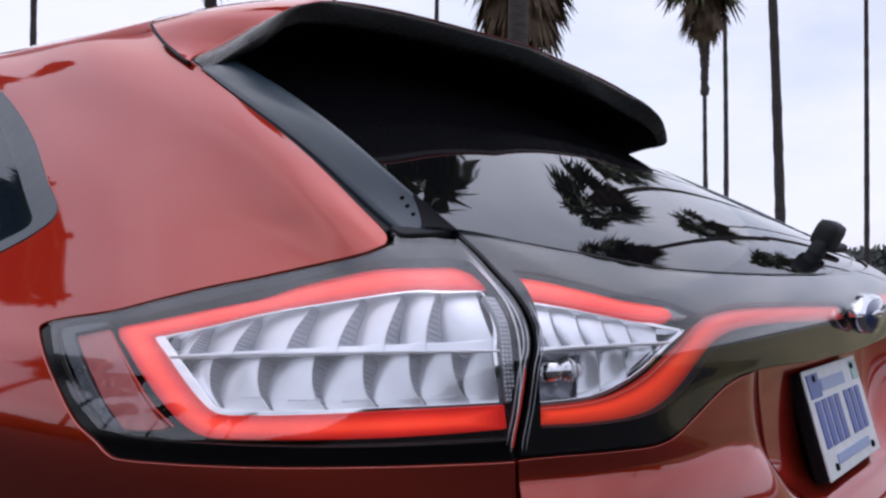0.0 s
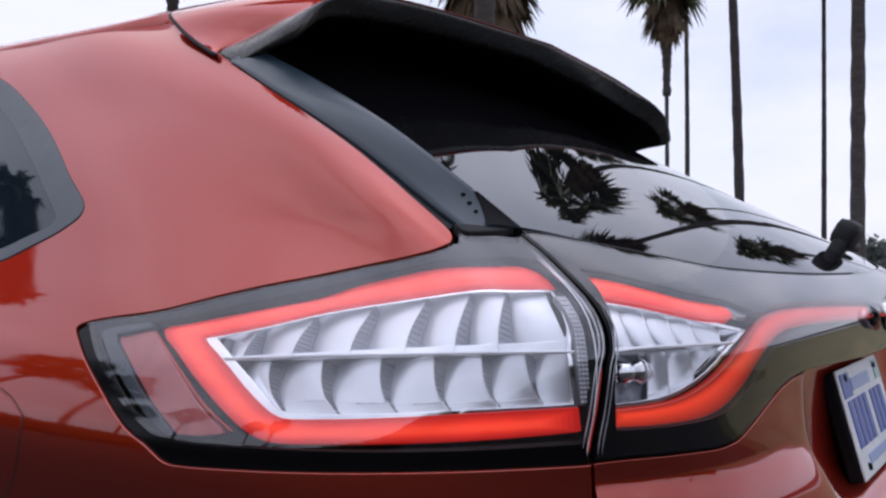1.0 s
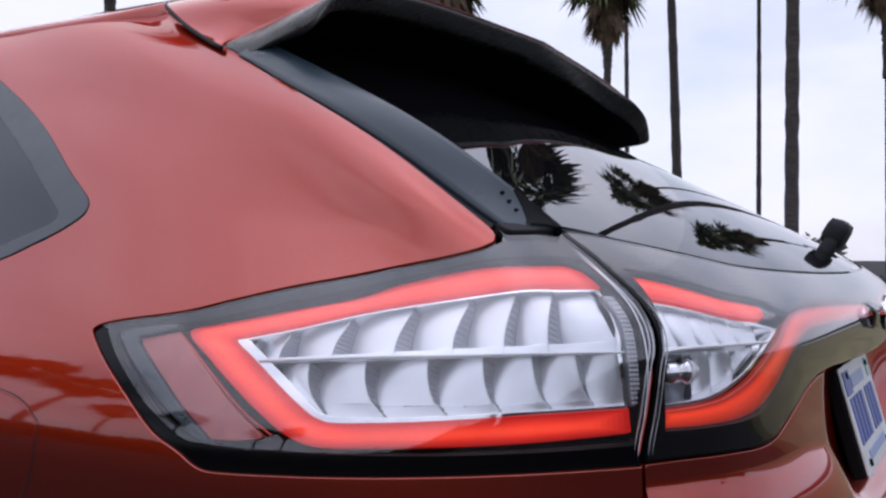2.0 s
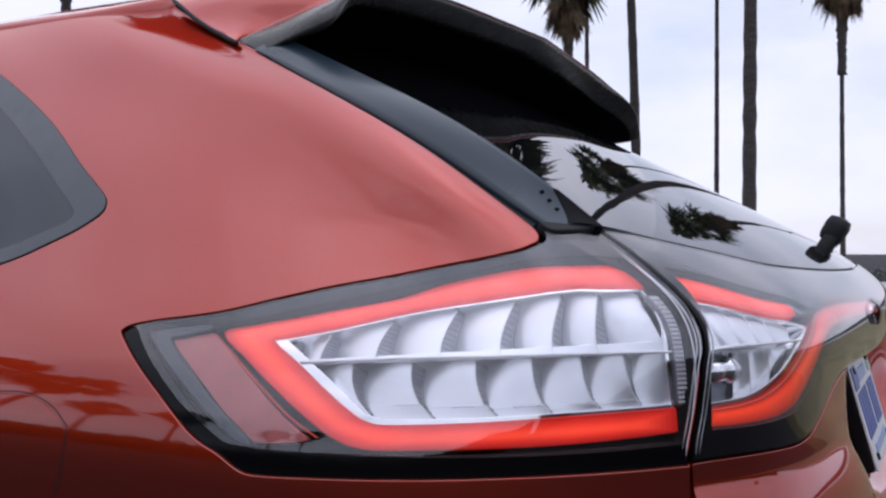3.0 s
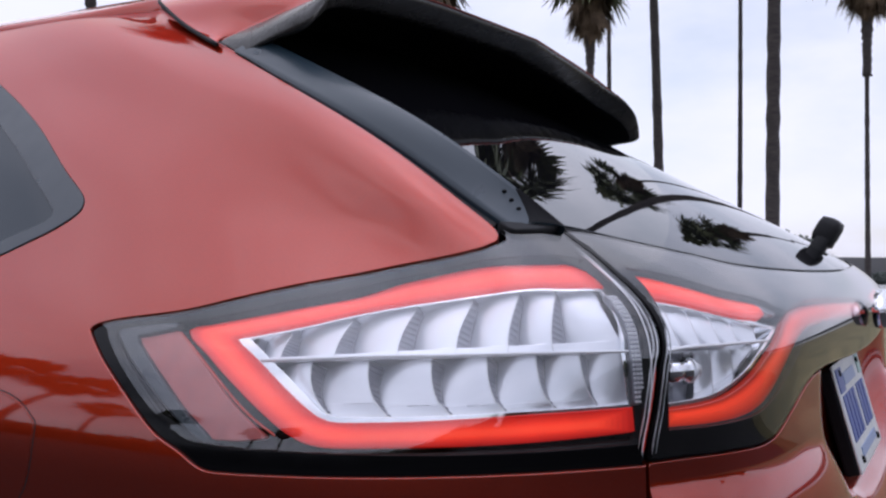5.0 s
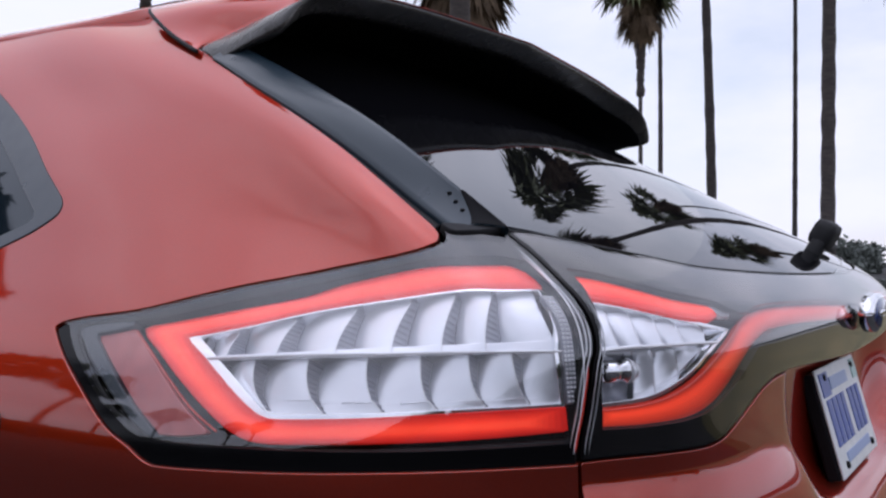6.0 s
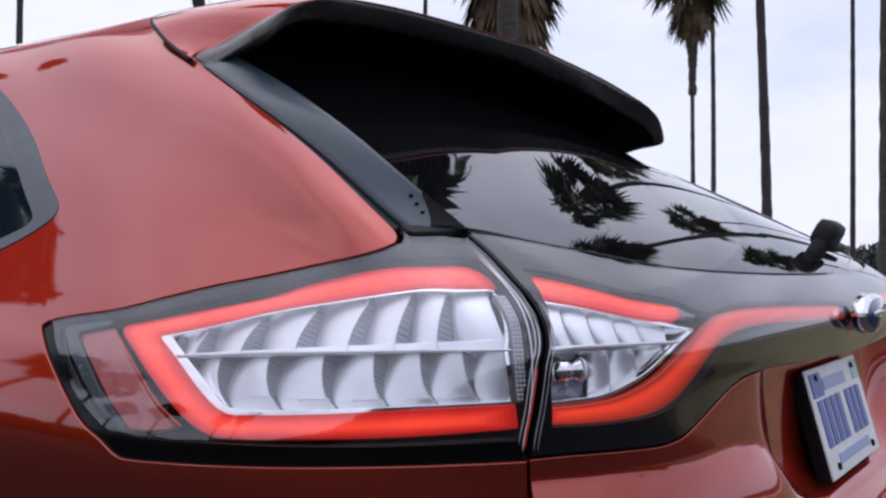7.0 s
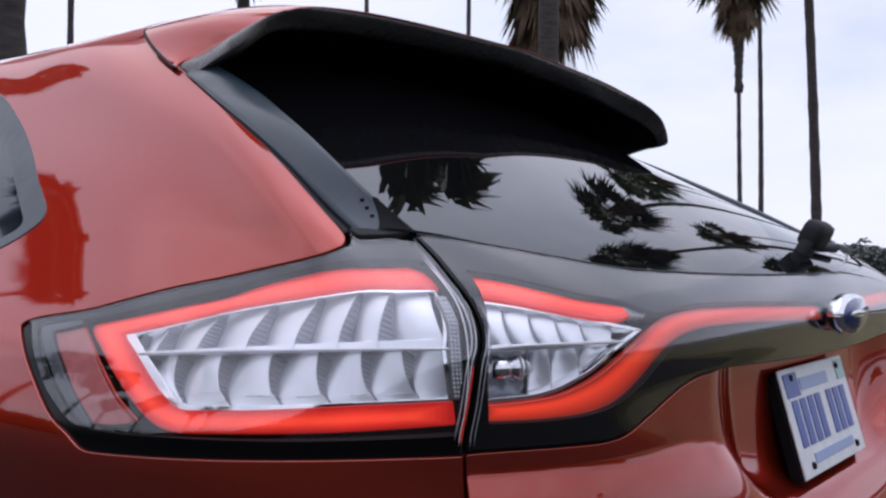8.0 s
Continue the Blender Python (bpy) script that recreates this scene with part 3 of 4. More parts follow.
# outlines on the body, as (u, z)
LAMP_FOOT = curve((3.676, 1.0024), (3.786, .9899), (3.905, .9884), (4.2, .9912), (4.96, .9985), (5.53, 1.0007), (6.0, 1.0005))
LAMP_TOP = curve((5.95, 1.1995), (5.653, 1.19), (5.41, 1.1843), (4.92, 1.1737), (4.524, 1.1629), (4.175, 1.1529), (3.841, 1.1405), (3.536, 1.1271), (3.262, 1.1183), (3.134, 1.1124), (3.09, 1.1075), (3.086, 1.1013), (3.189, 1.0776), (3.373, 1.045), (3.535, 1.0172), (3.676, 1.0024))
GAP = curve((6.44, 1.2095), (6.38, 1.1867), (6.304, 1.1648), (6.246, 1.144), (6.187, 1.1236), (6.13, 1.10), (6.089, 1.083), (6.055, 1.047), (6.02, 1.0213), (6.008, 1.0043))
GAP_LOW = curve((6.008, 1.0043), (6.012, .98), (6.03, .90), (6.03, .55))
half = np.array((.014, 0))
WINDOW = np.vstack([curve((.7, 1.13), (2.0, 1.135), (2.469, 1.1647), (2.775, 1.1918), (2.958, 1.208), (3.131, 1.2257), (3.2, 1.238), (3.222, 1.2485), (3.217, 1.2567), (3.18, 1.2949), (3.202, 1.3549), (3.185, 1.4043), (3.111, 1.4489), (2.95, 1.475), (2.6, 1.495), (2.0, 1.505), (.7, 1.505))])
PANE = np.vstack([curve((.9, 1.155), (2.0, 1.16), (2.479, 1.1844), (2.737, 1.2051), (2.899, 1.2183), (2.96, 1.2265), (2.979, 1.2332), (2.977, 1.2402), (2.934, 1.2776), (2.896, 1.3364), (2.857, 1.3925), (2.75, 1.435), (2.5, 1.462), (2.0, 1.475), (.9, 1.475))])
ROOF_CUT = curve((6.0, 1.435), (5.95, 1.46), (5.88, 1.485), (5.85, 1.505), (5.868, 1.5261), (5.89, 1.5345))

# hidden structure under the panels
iu, iz = np.meshgrid(np.linspace(.02, 17.98, 160), np.linspace(.5, 1.42, 50))
grid("inner_frame", shell(iu, iz) - .07 * facing(iu, iz), matt_black, car, "dark inner body")

quarter = patch("quarter_panel", np.vstack([[(.02, .55)], [(6.02, .55)], GAP_LOW[::-1] - half, LAMP_FOOT[::-1], LAMP_TOP[4:][::-1], curve(LAMP_TOP[4] + (.03, .0012), (5.90, 1.2008), (5.944, 1.2075), (5.966, 1.2185), (5.977, 1.235), (5.982, 1.25), (5.981, 1.27), (5.965, 1.32), (5.945, 1.38), (5.94, 1.435)), ROOF_CUT, [(.02, 1.5345)]]),
                paint, car, "red metallic rear quarter panel", holes=[WINDOW], step=.014, rim=((.0008, .0003), (.0016, .0012), (.0018, .012)))
# the panel's rear edge rolls over beside the fin
roll = curve((5.982, 1.25), (5.981, 1.27), (5.965, 1.32), (5.945, 1.38), (5.94, 1.435))
grid("rolled_edge", [[shell(u, z) - .006 * t * t * facing(u, z) for t in np.linspace(0, 1, 9) for u in [q + (6.012 - q) * t]] for q, z in roll], paint, car, "rolled red edge of the panel", flip=True)
win = empty("side_window", "dark rear side window in a black frame", parent=car)
patch("window_frame", inset(WINDOW, .0035), satin_black, win, "satin black window surround", off=-.001, holes=[PANE], step=.014)
patch("pane", inset(PANE, .002), side_glass, win, "dark tinted pane", off=-.006, step=.02)
FLAP = curve((2.10, 1.006), (2.12, .955), (2.3, .905), (2.55, .895), (2.8, .91), (2.94, .95), (2.977, 1.0064), (2.948, 1.0196), (2.896, 1.0301), (2.826, 1.0377), (2.75, 1.0409), (2.631, 1.0392), (2.4, 1.036), (2.2, 1.025), (2.10, 1.006))
flap = empty("fuel_door", "round-cornered fuel filler door in the body colour", parent=car)
bead("gap_seal", FLAP[:-1], rubber, flap, "dark shut line", .0013, .0003, 0.0001, closed=True)
bead("flap_edge", inset(FLAP[:-1], .0022), paint, flap, "", .0014, .0004, 0.0, closed=True)


# ---- tail lamp on the quarter panel ----
LAMP = np.vstack([LAMP_FOOT, (GAP - half)[::-1], curve((6.42, 1.2105), (6.2, 1.2105), (6.02, 1.2095), (5.97, 1.2035), (5.95, 1.1995)), LAMP_TOP])
LAMP_IN = inset(even(LAMP, .006), .0022)
lamp = empty("tail_lamp", "lit red tail lamp with silver louvres behind a clear lens", parent=car)
CAVITY = np.vstack([curve((3.537, 1.0335), (3.78, 1.0135), (3.95, 1.0105), (4.3, 1.0125), (5.0, 1.0165), (5.6, 1.019), (5.985, 1.02)), curve((6.0, 1.05), (6.05, 1.095), (6.15, 1.135), (6.27, 1.172), (6.30, 1.182)),
                    curve((6.15, 1.1855), (5.6, 1.181), (4.9, 1.1655), (4.5, 1.1535), (4.07, 1.139), (3.67, 1.1225), (3.36, 1.1135), (3.23, 1.108), (3.20, 1.1005), (3.30, 1.0765), (3.42, 1.054))])
patch("housing", LAMP_IN, lamp_black, lamp, "gloss black lamp border", off=-.0032, holes=[CAVITY], step=.01, rim=((.0006, .0004), (.001, .0012), (.001, .01)))
patch("backing", inset(even(CAVITY, .006), -.004), matt_black, lamp, "dark lamp bowl", off=-.046, step=.012, rim=())
bead("bowl_wall", CAVITY, lamp_black, lamp, "", .004, .022, -.024, closed=True, sides=6)
LENS = np.vstack([curve((3.60, 1.0265), (3.70, 1.0155), (3.80, 1.0135), (3.95, 1.0125), (4.3, 1.014), (5.0, 1.0175), (5.6, 1.0195), (5.96, 1.02)), [p for p in (GAP - (.028, 0))[::-1] if p[1] > 1.0215],
                  curve((6.39, 1.2085), (6.2, 1.2085), (6.02, 1.207), (5.97, 1.201)), (LAMP_TOP - (0, .0028))[2:73], curve((3.165, 1.1055), (3.185, 1.0985), (3.275, 1.0776), (3.46, 1.045), (3.60, 1.0265))[:-1]])
patch("lens", LENS, clear_lens, lamp, "clear outer lens", off=.0006, step=.006, rim=())


def ribbon(name, outer, inner_line, material, parent, label="", off=-.012, thick=.006, **k):
    """A flat moulded band between two lines."""
    return patch(name, np.vstack([outer, inner_line[::-1]]), material, parent, label, off=off, step=.008, rim=((.0008, .0004), (.0014, .0014), (.0014, thick)) if thick > .002 else (), **k)


B_OUT = curve((6.22, 1.1632), (6.262, 1.1745), (6.23, 1.181), (6.15, 1.1825), (5.583, 1.1776), (4.887, 1.1640), (4.492, 1.1490), (4.071, 1.1355), (3.668, 1.1204), (3.537, 1.1132), (3.655, 1.0937), (3.803, 1.0721), (4.042, 1.0415), (4.15, 1.029), (4.25, 1.0215), (4.374, 1.0192), (4.649, 1.0215), (4.981, 1.0238), (5.629, 1.0274), (5.976, 1.0296))
B_IN = curve((6.193, 1.1621), (5.9, 1.161), (5.606, 1.1592), (4.892, 1.1471), (4.471, 1.1361), (4.082, 1.1205), (3.86, 1.1115), (3.79, 1.1076), (3.909, 1.0909), (4.102, 1.065), (4.25, 1.047), (4.31, 1.042), (4.382, 1.0397), (4.626, 1.0417), (5.294, 1.0476), (5.960, 1.0497))


def spaced(line, n=140):
    """The line again as n places at even steps."""
    p = np.asarray(line, float)
    d = np.concatenate([[0], np.cumsum(np.linalg.norm(np.diff(p, axis=0) * (UM, 1), axis=1))])
    return np.stack([np.interp(np.linspace(0, d[-1], n), d, p[:, j]) for j in (0, 1)], 1)


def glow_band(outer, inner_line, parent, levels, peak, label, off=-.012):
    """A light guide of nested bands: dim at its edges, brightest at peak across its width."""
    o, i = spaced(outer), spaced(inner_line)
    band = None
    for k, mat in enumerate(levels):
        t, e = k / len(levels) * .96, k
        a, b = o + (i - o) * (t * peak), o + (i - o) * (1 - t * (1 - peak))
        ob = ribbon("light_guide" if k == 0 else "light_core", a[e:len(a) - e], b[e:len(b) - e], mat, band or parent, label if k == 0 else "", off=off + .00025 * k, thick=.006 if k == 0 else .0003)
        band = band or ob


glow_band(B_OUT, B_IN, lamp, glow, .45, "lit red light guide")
C_OUT = np.vstack([curve((4.382, 1.0404), (4.618, 1.0424), (5.292, 1.048), (5.962, 1.0499)), curve((5.962, 1.0499), (5.925, 1.09), (5.95, 1.11), (6.067, 1.138), (6.2, 1.1625)), curve((6.2, 1.1627), (5.9, 1.161), (5.607, 1.1597), (4.887, 1.1477), (4.464, 1.1367), (4.072, 1.1215), (3.778, 1.1085)), curve((3.778, 1.1085), (3.909, 1.0909), (4.09, 1.0655), (4.23, 1.048), (4.30, 1.0425), (4.382, 1.0404))])
C_IN = np.vstack([curve((4.374, 1.0452), (4.604, 1.0463), (5.288, 1.0511), (5.938, 1.0529)), curve((5.938, 1.0529), (5.905, 1.09), (5.925, 1.108), (6.037, 1.136), (6.18, 1.1605)), curve((6.18, 1.1605), (5.9, 1.1588), (5.591, 1.1572), (4.877, 1.1455), (4.456, 1.1345), (4.066, 1.1186), (3.85, 1.1095)), curve((3.85, 1.1095), (3.97, 1.0925), (4.131, 1.0713), (4.25, 1.055), (4.30, 1.0485), (4.374, 1.0452))])
patch("bezel", C_OUT, chrome, lamp, "bright chrome bezel", off=-.0125, holes=[C_IN], step=.005, rim=((.0005, .0003), (.0008, .001), (.0008, .024)))
MIDLINE = curve((3.933, 1.0902), (4.2, 1.0945), (4.473, 1.0984), (4.8, 1.101), (5.208, 1.1028), (5.6, 1.1025), (5.945, 1.1015))
patch("reflector_bowl", C_IN, silver, lamp, "silver reflector bowl", off=-.0365, step=.012, rim=())
bead("divider", MIDLINE, bright_trim, lamp, "bright rib between the louvre rows", .0026, .004, -.0135, sides=10)


def louvres(low, high, parent, rising, depth=.016, top=-.018, shelf=.19, wide=.16, hollow=.0016, aim=4.7, step=ridge_grey):
    """Scoops side by side, each dropping behind a sharp bowed edge in a ribbed step. low, high: the edges' ends at the row's foot and head. A rising row stands on a shelf and is deepest at its foot, a hanging row is deepest at its head."""
    low, high = np.array(low), np.array(high)
    b = np.linspace(0, 1, 97)
    if rising:
        ease, drop = b**1.8 - .09 * np.sin(math.pi * b), np.where(b < shelf, .0006, depth * (1 - .66 * np.clip((b - shelf) / (1 - shelf), 0, 1)))
    else:
        ease, drop = 1 - (1 - b)**2.2, depth * np.clip((b - .07) / .93, 0, 1)**.75
    edge = [np.stack([l[0] + (h[0] - l[0]) * ease, l[1] + (h[1] - l[1]) * b], 1) for l, h in zip(low, high)]
    k = np.clip((b - shelf) / (1 - shelf), 0, 1) if rising else 1 - b
    w = (wide * (1 - .6 * k if rising else np.clip(1 - .85 * k, .1, 1)) * (b >= shelf if rising else 1) + .01)[:, None]
    tooth = .0019 / UM * (np.arange(97) % 8 < 3) * (b > shelf if rising else b > .12)

    out = facing(aim, 1.1)   # all scoops are sunk in one direction

    def at(q, d):
        return shell(q[:, 0], q[:, 1]) + top * facing(q[:, 0], q[:, 1]) + (d - top)[:, None] * out

    for i in range(len(edge) - 1):
        rows = [at(edge[i] + (edge[i + 1] - edge[i]) * (w + (1 - w) * a), top - drop * (1 - a)**(3 if rising else 2.3) - hollow * np.sin(math.pi * b) * math.sin(math.pi * (.12 + .88 * a))) for a in np.linspace(0, 1, 20)]
        grid("louvre", rows, silver, parent)
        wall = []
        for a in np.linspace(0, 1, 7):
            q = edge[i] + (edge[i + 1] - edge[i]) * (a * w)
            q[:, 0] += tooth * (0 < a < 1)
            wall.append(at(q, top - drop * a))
        # the step's darker grey carries the shade behind the louvre edge
        grid("ribbed_step", wall, step, parent, "ribbed step, greyed for the shade behind the edge")
        # a bright bead added along each inner edge as its highlight
        if i:
            v, f = tube(at(edge[i], 0 * b + top)[::4], [.0006] * 25, 6)
            hang("edge_highlight", mesh_from("edge_highlight", v, f, bright_trim), parent, "thin bright bead for the edge highlight")


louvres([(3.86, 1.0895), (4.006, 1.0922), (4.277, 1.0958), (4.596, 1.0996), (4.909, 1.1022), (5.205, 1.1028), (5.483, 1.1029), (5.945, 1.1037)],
        [(3.90, 1.1145), (4.09, 1.124), (4.43, 1.1374), (4.83, 1.1496), (5.24, 1.1584), (5.63, 1.1647), (5.94, 1.1665), (6.20, 1.1662)], lamp, True, wide=.2, shelf=.16, step=shade_grey)
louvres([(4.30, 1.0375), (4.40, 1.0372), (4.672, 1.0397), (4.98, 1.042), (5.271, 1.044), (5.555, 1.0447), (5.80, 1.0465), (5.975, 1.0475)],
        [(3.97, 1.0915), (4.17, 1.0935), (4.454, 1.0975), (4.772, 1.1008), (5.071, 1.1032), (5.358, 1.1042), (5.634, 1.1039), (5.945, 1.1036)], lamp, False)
FLASH = curve((6.285, 1.1835), (6.225, 1.1635), (6.16, 1.1435), (6.10, 1.126), (6.06, 1.109), (6.04, 1.09), (6.028, 1.06), (6.01, 1.04))
STRIP = lines((1.053, 5.968), (1.09, 5.945), (1.108, 5.962), (1.131, 6.03), (1.153, 6.112))
patch("prism_strip", [(STRIP(z), z) for z in np.linspace(1.053, 1.153, 20)] + [(STRIP(z) + .066, z) for z in np.linspace(1.153, 1.053, 20)], ridge_grey, lamp, "grey strip set with small clear prisms", off=-.009, step=.005)
verts, faces = [], []
for i, z in enumerate(np.linspace(1.0555, 1.1505, 24)):
    for j in range(3):
        u = STRIP(z) + .011 + .022 * j
        n, c = facing(u, z), shell(u, z)
        a, b = shell(u + .0066, z) - c, shell(u, z + .0013) - c
        k = len(verts)
        verts += [c - .009 * n + e * a + f * b for e, f in ((-1, -1), (1, -1), (1, 1), (-1, 1))] + [c - .0068 * n + .4 * (e * a + f * b) for e, f in ((-1, -1), (1, -1), (1, 1), (-1, 1))]
        faces += [(k + 4, k + 5, k + 6, k + 7)] + [(k + m, k + (m + 1) % 4, k + 4 + (m + 1) % 4, k + 4 + m) for m in range(4)]
prisms = hang("prism_field", mesh_from("prism_field", verts, faces, bright_trim), lamp, "rows of small clear prisms")
prisms.data.polygons.foreach_set("use_smooth", [False] * len(faces))
S_MARK = np.vstack([curve((3.303, 1.1014), (3.39, 1.1075), (3.482, 1.112)), curve((3.482, 1.112), (3.60, 1.092), (3.78, 1.0624), (3.93, 1.04), (4.06, 1.0235)), curve((4.06, 1.0225), (3.93, 1.0185), (3.808, 1.0176)), curve((3.808, 1.0176), (3.70, 1.033), (3.615, 1.0478), (3.46, 1.074))])
patch("side_reflector", S_MARK, marker_red, lamp, "dull red side reflector", off=-.008, step=.01)
RIM_L = np.vstack([curve((3.215, 1.104), (3.24, 1.1105), (3.31, 1.1145), (3.425, 1.1185), (3.50, 1.1205)), [(3.49, 1.1125), (3.305, 1.1035), (3.315, 1.099)], curve((3.315, 1.097), (3.45, 1.0715), (3.605, 1.0455), (3.80, 1.0165)), curve((3.78, 1.0145), (3.72, 1.021), (3.60, 1.037), (3.457, 1.0588), (3.30, 1.085))])
patch("lens_step", RIM_L, satin_black, lamp, "grey inner lens edge", off=-.004, step=.01, rim=((.001, .0005), (.002, .002), (.004, .008)))
bead("red_edge", curve((3.50, 1.1105), (3.62, 1.091), (3.78, 1.0665), (3.95, 1.0425), (4.10, 1.0255)), guide_dim, lamp, "thin dim red edge", .0018, .0012, -.010)
bead("end_rib", FLASH, bright_trim, lamp, "bright moulded edge at the lamp's end", .0013, .0008, -.0008, taper=True)
bead("end_rib", GAP[30:-3] + np.array((-.035, 0)), bright_trim, lamp, "thin bright rib at the lamp's end", .0009, .0008, -.0008, taper=True)
bead("end_rib", GAP[6:-6] + np.array((-.06, 0)), prism, lamp, "clear moulded rib at the lamp's end", .0016, .0008, -.001, taper=True)


# ---- tailgate ----
def mirror(line):
    p = np.array(line)[::-1].copy()
    p[:, 0] = 18 - p[:, 0]
    return p


gate = empty("tailgate", "red tailgate with gloss black garnish and dark rear window", parent=car)
GLASS_FOOT = curve((6.45, 1.2075), (6.609, 1.2044), (6.854, 1.195), (7.106, 1.1846), (7.383, 1.1735), (7.748, 1.1676), (8.195, 1.1636), (8.6, 1.162), (9.0, 1.1615))


def glass_y(m, z):
    """The rear window's depth at m beside the middle: one even bow across the car."""
    a, b, c = REAR_AXIS(z), REAR_MID(z), REAR_OUT(z)
    k = (c - a - (b - a) * (.62 / .33)) / (.62 * (.62 - .33))
    return a + (b - a) / .33 * m + k * m * (m - .33)


def glass_bow(u, z):
    p = shell(u, z)
    return (glass_y(np.abs(p[..., 0]), z) - p[..., 1]) * facing(u, z)[..., 1]


glass_left = curve((7.45, 1.555), (7.25, 1.53), (7.05, 1.49), (6.8, 1.455), (6.65, 1.42), (6.58, 1.36), (6.5, 1.28), (6.44, 1.225), (6.45, 1.2095))
patch("rear_window", np.vstack([glass_left, GLASS_FOOT + (0, .0022), mirror(GLASS_FOOT + (0, .0022))[1:], mirror(glass_left)]), tint_glass, gate, "dark tinted rear window", off=-.002, step=.012, lift=glass_bow)
TRIM_FOOT = curve((6.028, 1.0042), (6.267, 1.0049), (6.613, 1.0036), (6.84, 1.0025), (6.95, 1.004), (7.036, 1.0078), (7.176, 1.0211), (7.383, 1.042), (7.47, 1.0485), (7.556, 1.0528), (7.68, 1.0545), (7.843, 1.055), (8.428, 1.0488), (9.0, 1.0455))
T_TOP = curve((8.86, 1.1225), (8.2, 1.1304), (7.72, 1.1335), (7.5, 1.1315), (7.36, 1.1265), (7.25, 1.131), (7.16, 1.1408), (6.956, 1.149), (6.81, 1.158), (6.62, 1.1687), (6.47, 1.1735))
T_FOOT = curve((6.155, 1.0295), (6.514, 1.0285), (6.81, 1.0305), (7.0, 1.039), (7.153, 1.056), (7.281, 1.0785), (7.35, 1.0895), (7.43, 1.0977), (7.51, 1.103), (7.616, 1.1063), (8.0, 1.1057), (8.5, 1.1), (8.86, 1.0955))
T_LEFT = curve((6.45, 1.172), (6.40, 1.157), (6.35, 1.147), (6.235, 1.122), (6.17, 1.10), (6.148, 1.07), (6.155, 1.045))
T_CAV = np.vstack([T_FOOT, T_TOP, T_LEFT])
garnish_out = np.vstack([TRIM_FOOT + (0, .001), mirror(TRIM_FOOT + (0, .001))[1:], mirror(GAP[:-1] + half), mirror(GLASS_FOOT - (0, .001)), (GLASS_FOOT - (0, .001))[::-1][1:], (GAP + half)[1:-1]])
patch("garnish", garnish_out, lamp_black, gate, "gloss black garnish with a lit red bar", off=-.0015, holes=[T_CAV, mirror(T_CAV)], step=.012)
patch("garnish_cover", inset(even(garnish_out, .006), .0015), cover_lens, gate, "clear glossy cover of the garnish and lamps", off=.0006, step=.007, rim=())


CREASE = spline((6, 6.6, 7.2, 7.6, 7.75, 7.9, 8.09, 8.3, 8.6, 9), (.982, .981, .9795, .9755, .962, .932, .893, .872, .863, .862))


def crease(u):
    """The height of the fold below the lamps, dipping to the plate's recess."""
    m = 9 - np.abs(9 - u)
    return CREASE(np.clip(m, 6, 9))


def fold(u, z):
    """Relief of the tailgate skin: fuller below the crease, sunk round the plate."""
    m = 9 - np.abs(9 - u)
    t = crease(u) - z
    s = np.clip((m - 7.62) / .55, 0, 1)
    s = s * s * (3 - 2 * s)
    below, above = .5 * (t + np.sqrt(t * t + 1e-5)), .5 * (-t + np.sqrt(t * t + 1e-5))
    return .046 * (1 - np.exp(-below / .085)) - .044 * s * (1 - np.exp(-above / .018))


gate_side = curve((6.022, .80), (6.018, .90), (6.012, .98), (6.008, 1.0)) + half
gate_low = np.vstack([gate_side, TRIM_FOOT - (0, .002), mirror(TRIM_FOOT - (0, .002))[1:], mirror(gate_side)])
patch("bumper", [(6.036, .5), (11.964, .5), (11.964, .794), (6.036, .794)], paint, car, "red metallic rear bumper", off=.012, step=.03, lift=fold)
patch("gate_panel", gate_low, paint, gate, "red metallic tailgate skin", off=0, step=.0075, lift=fold, rim=((.0005, .0003), (.0008, .001), (.0008, .012)))

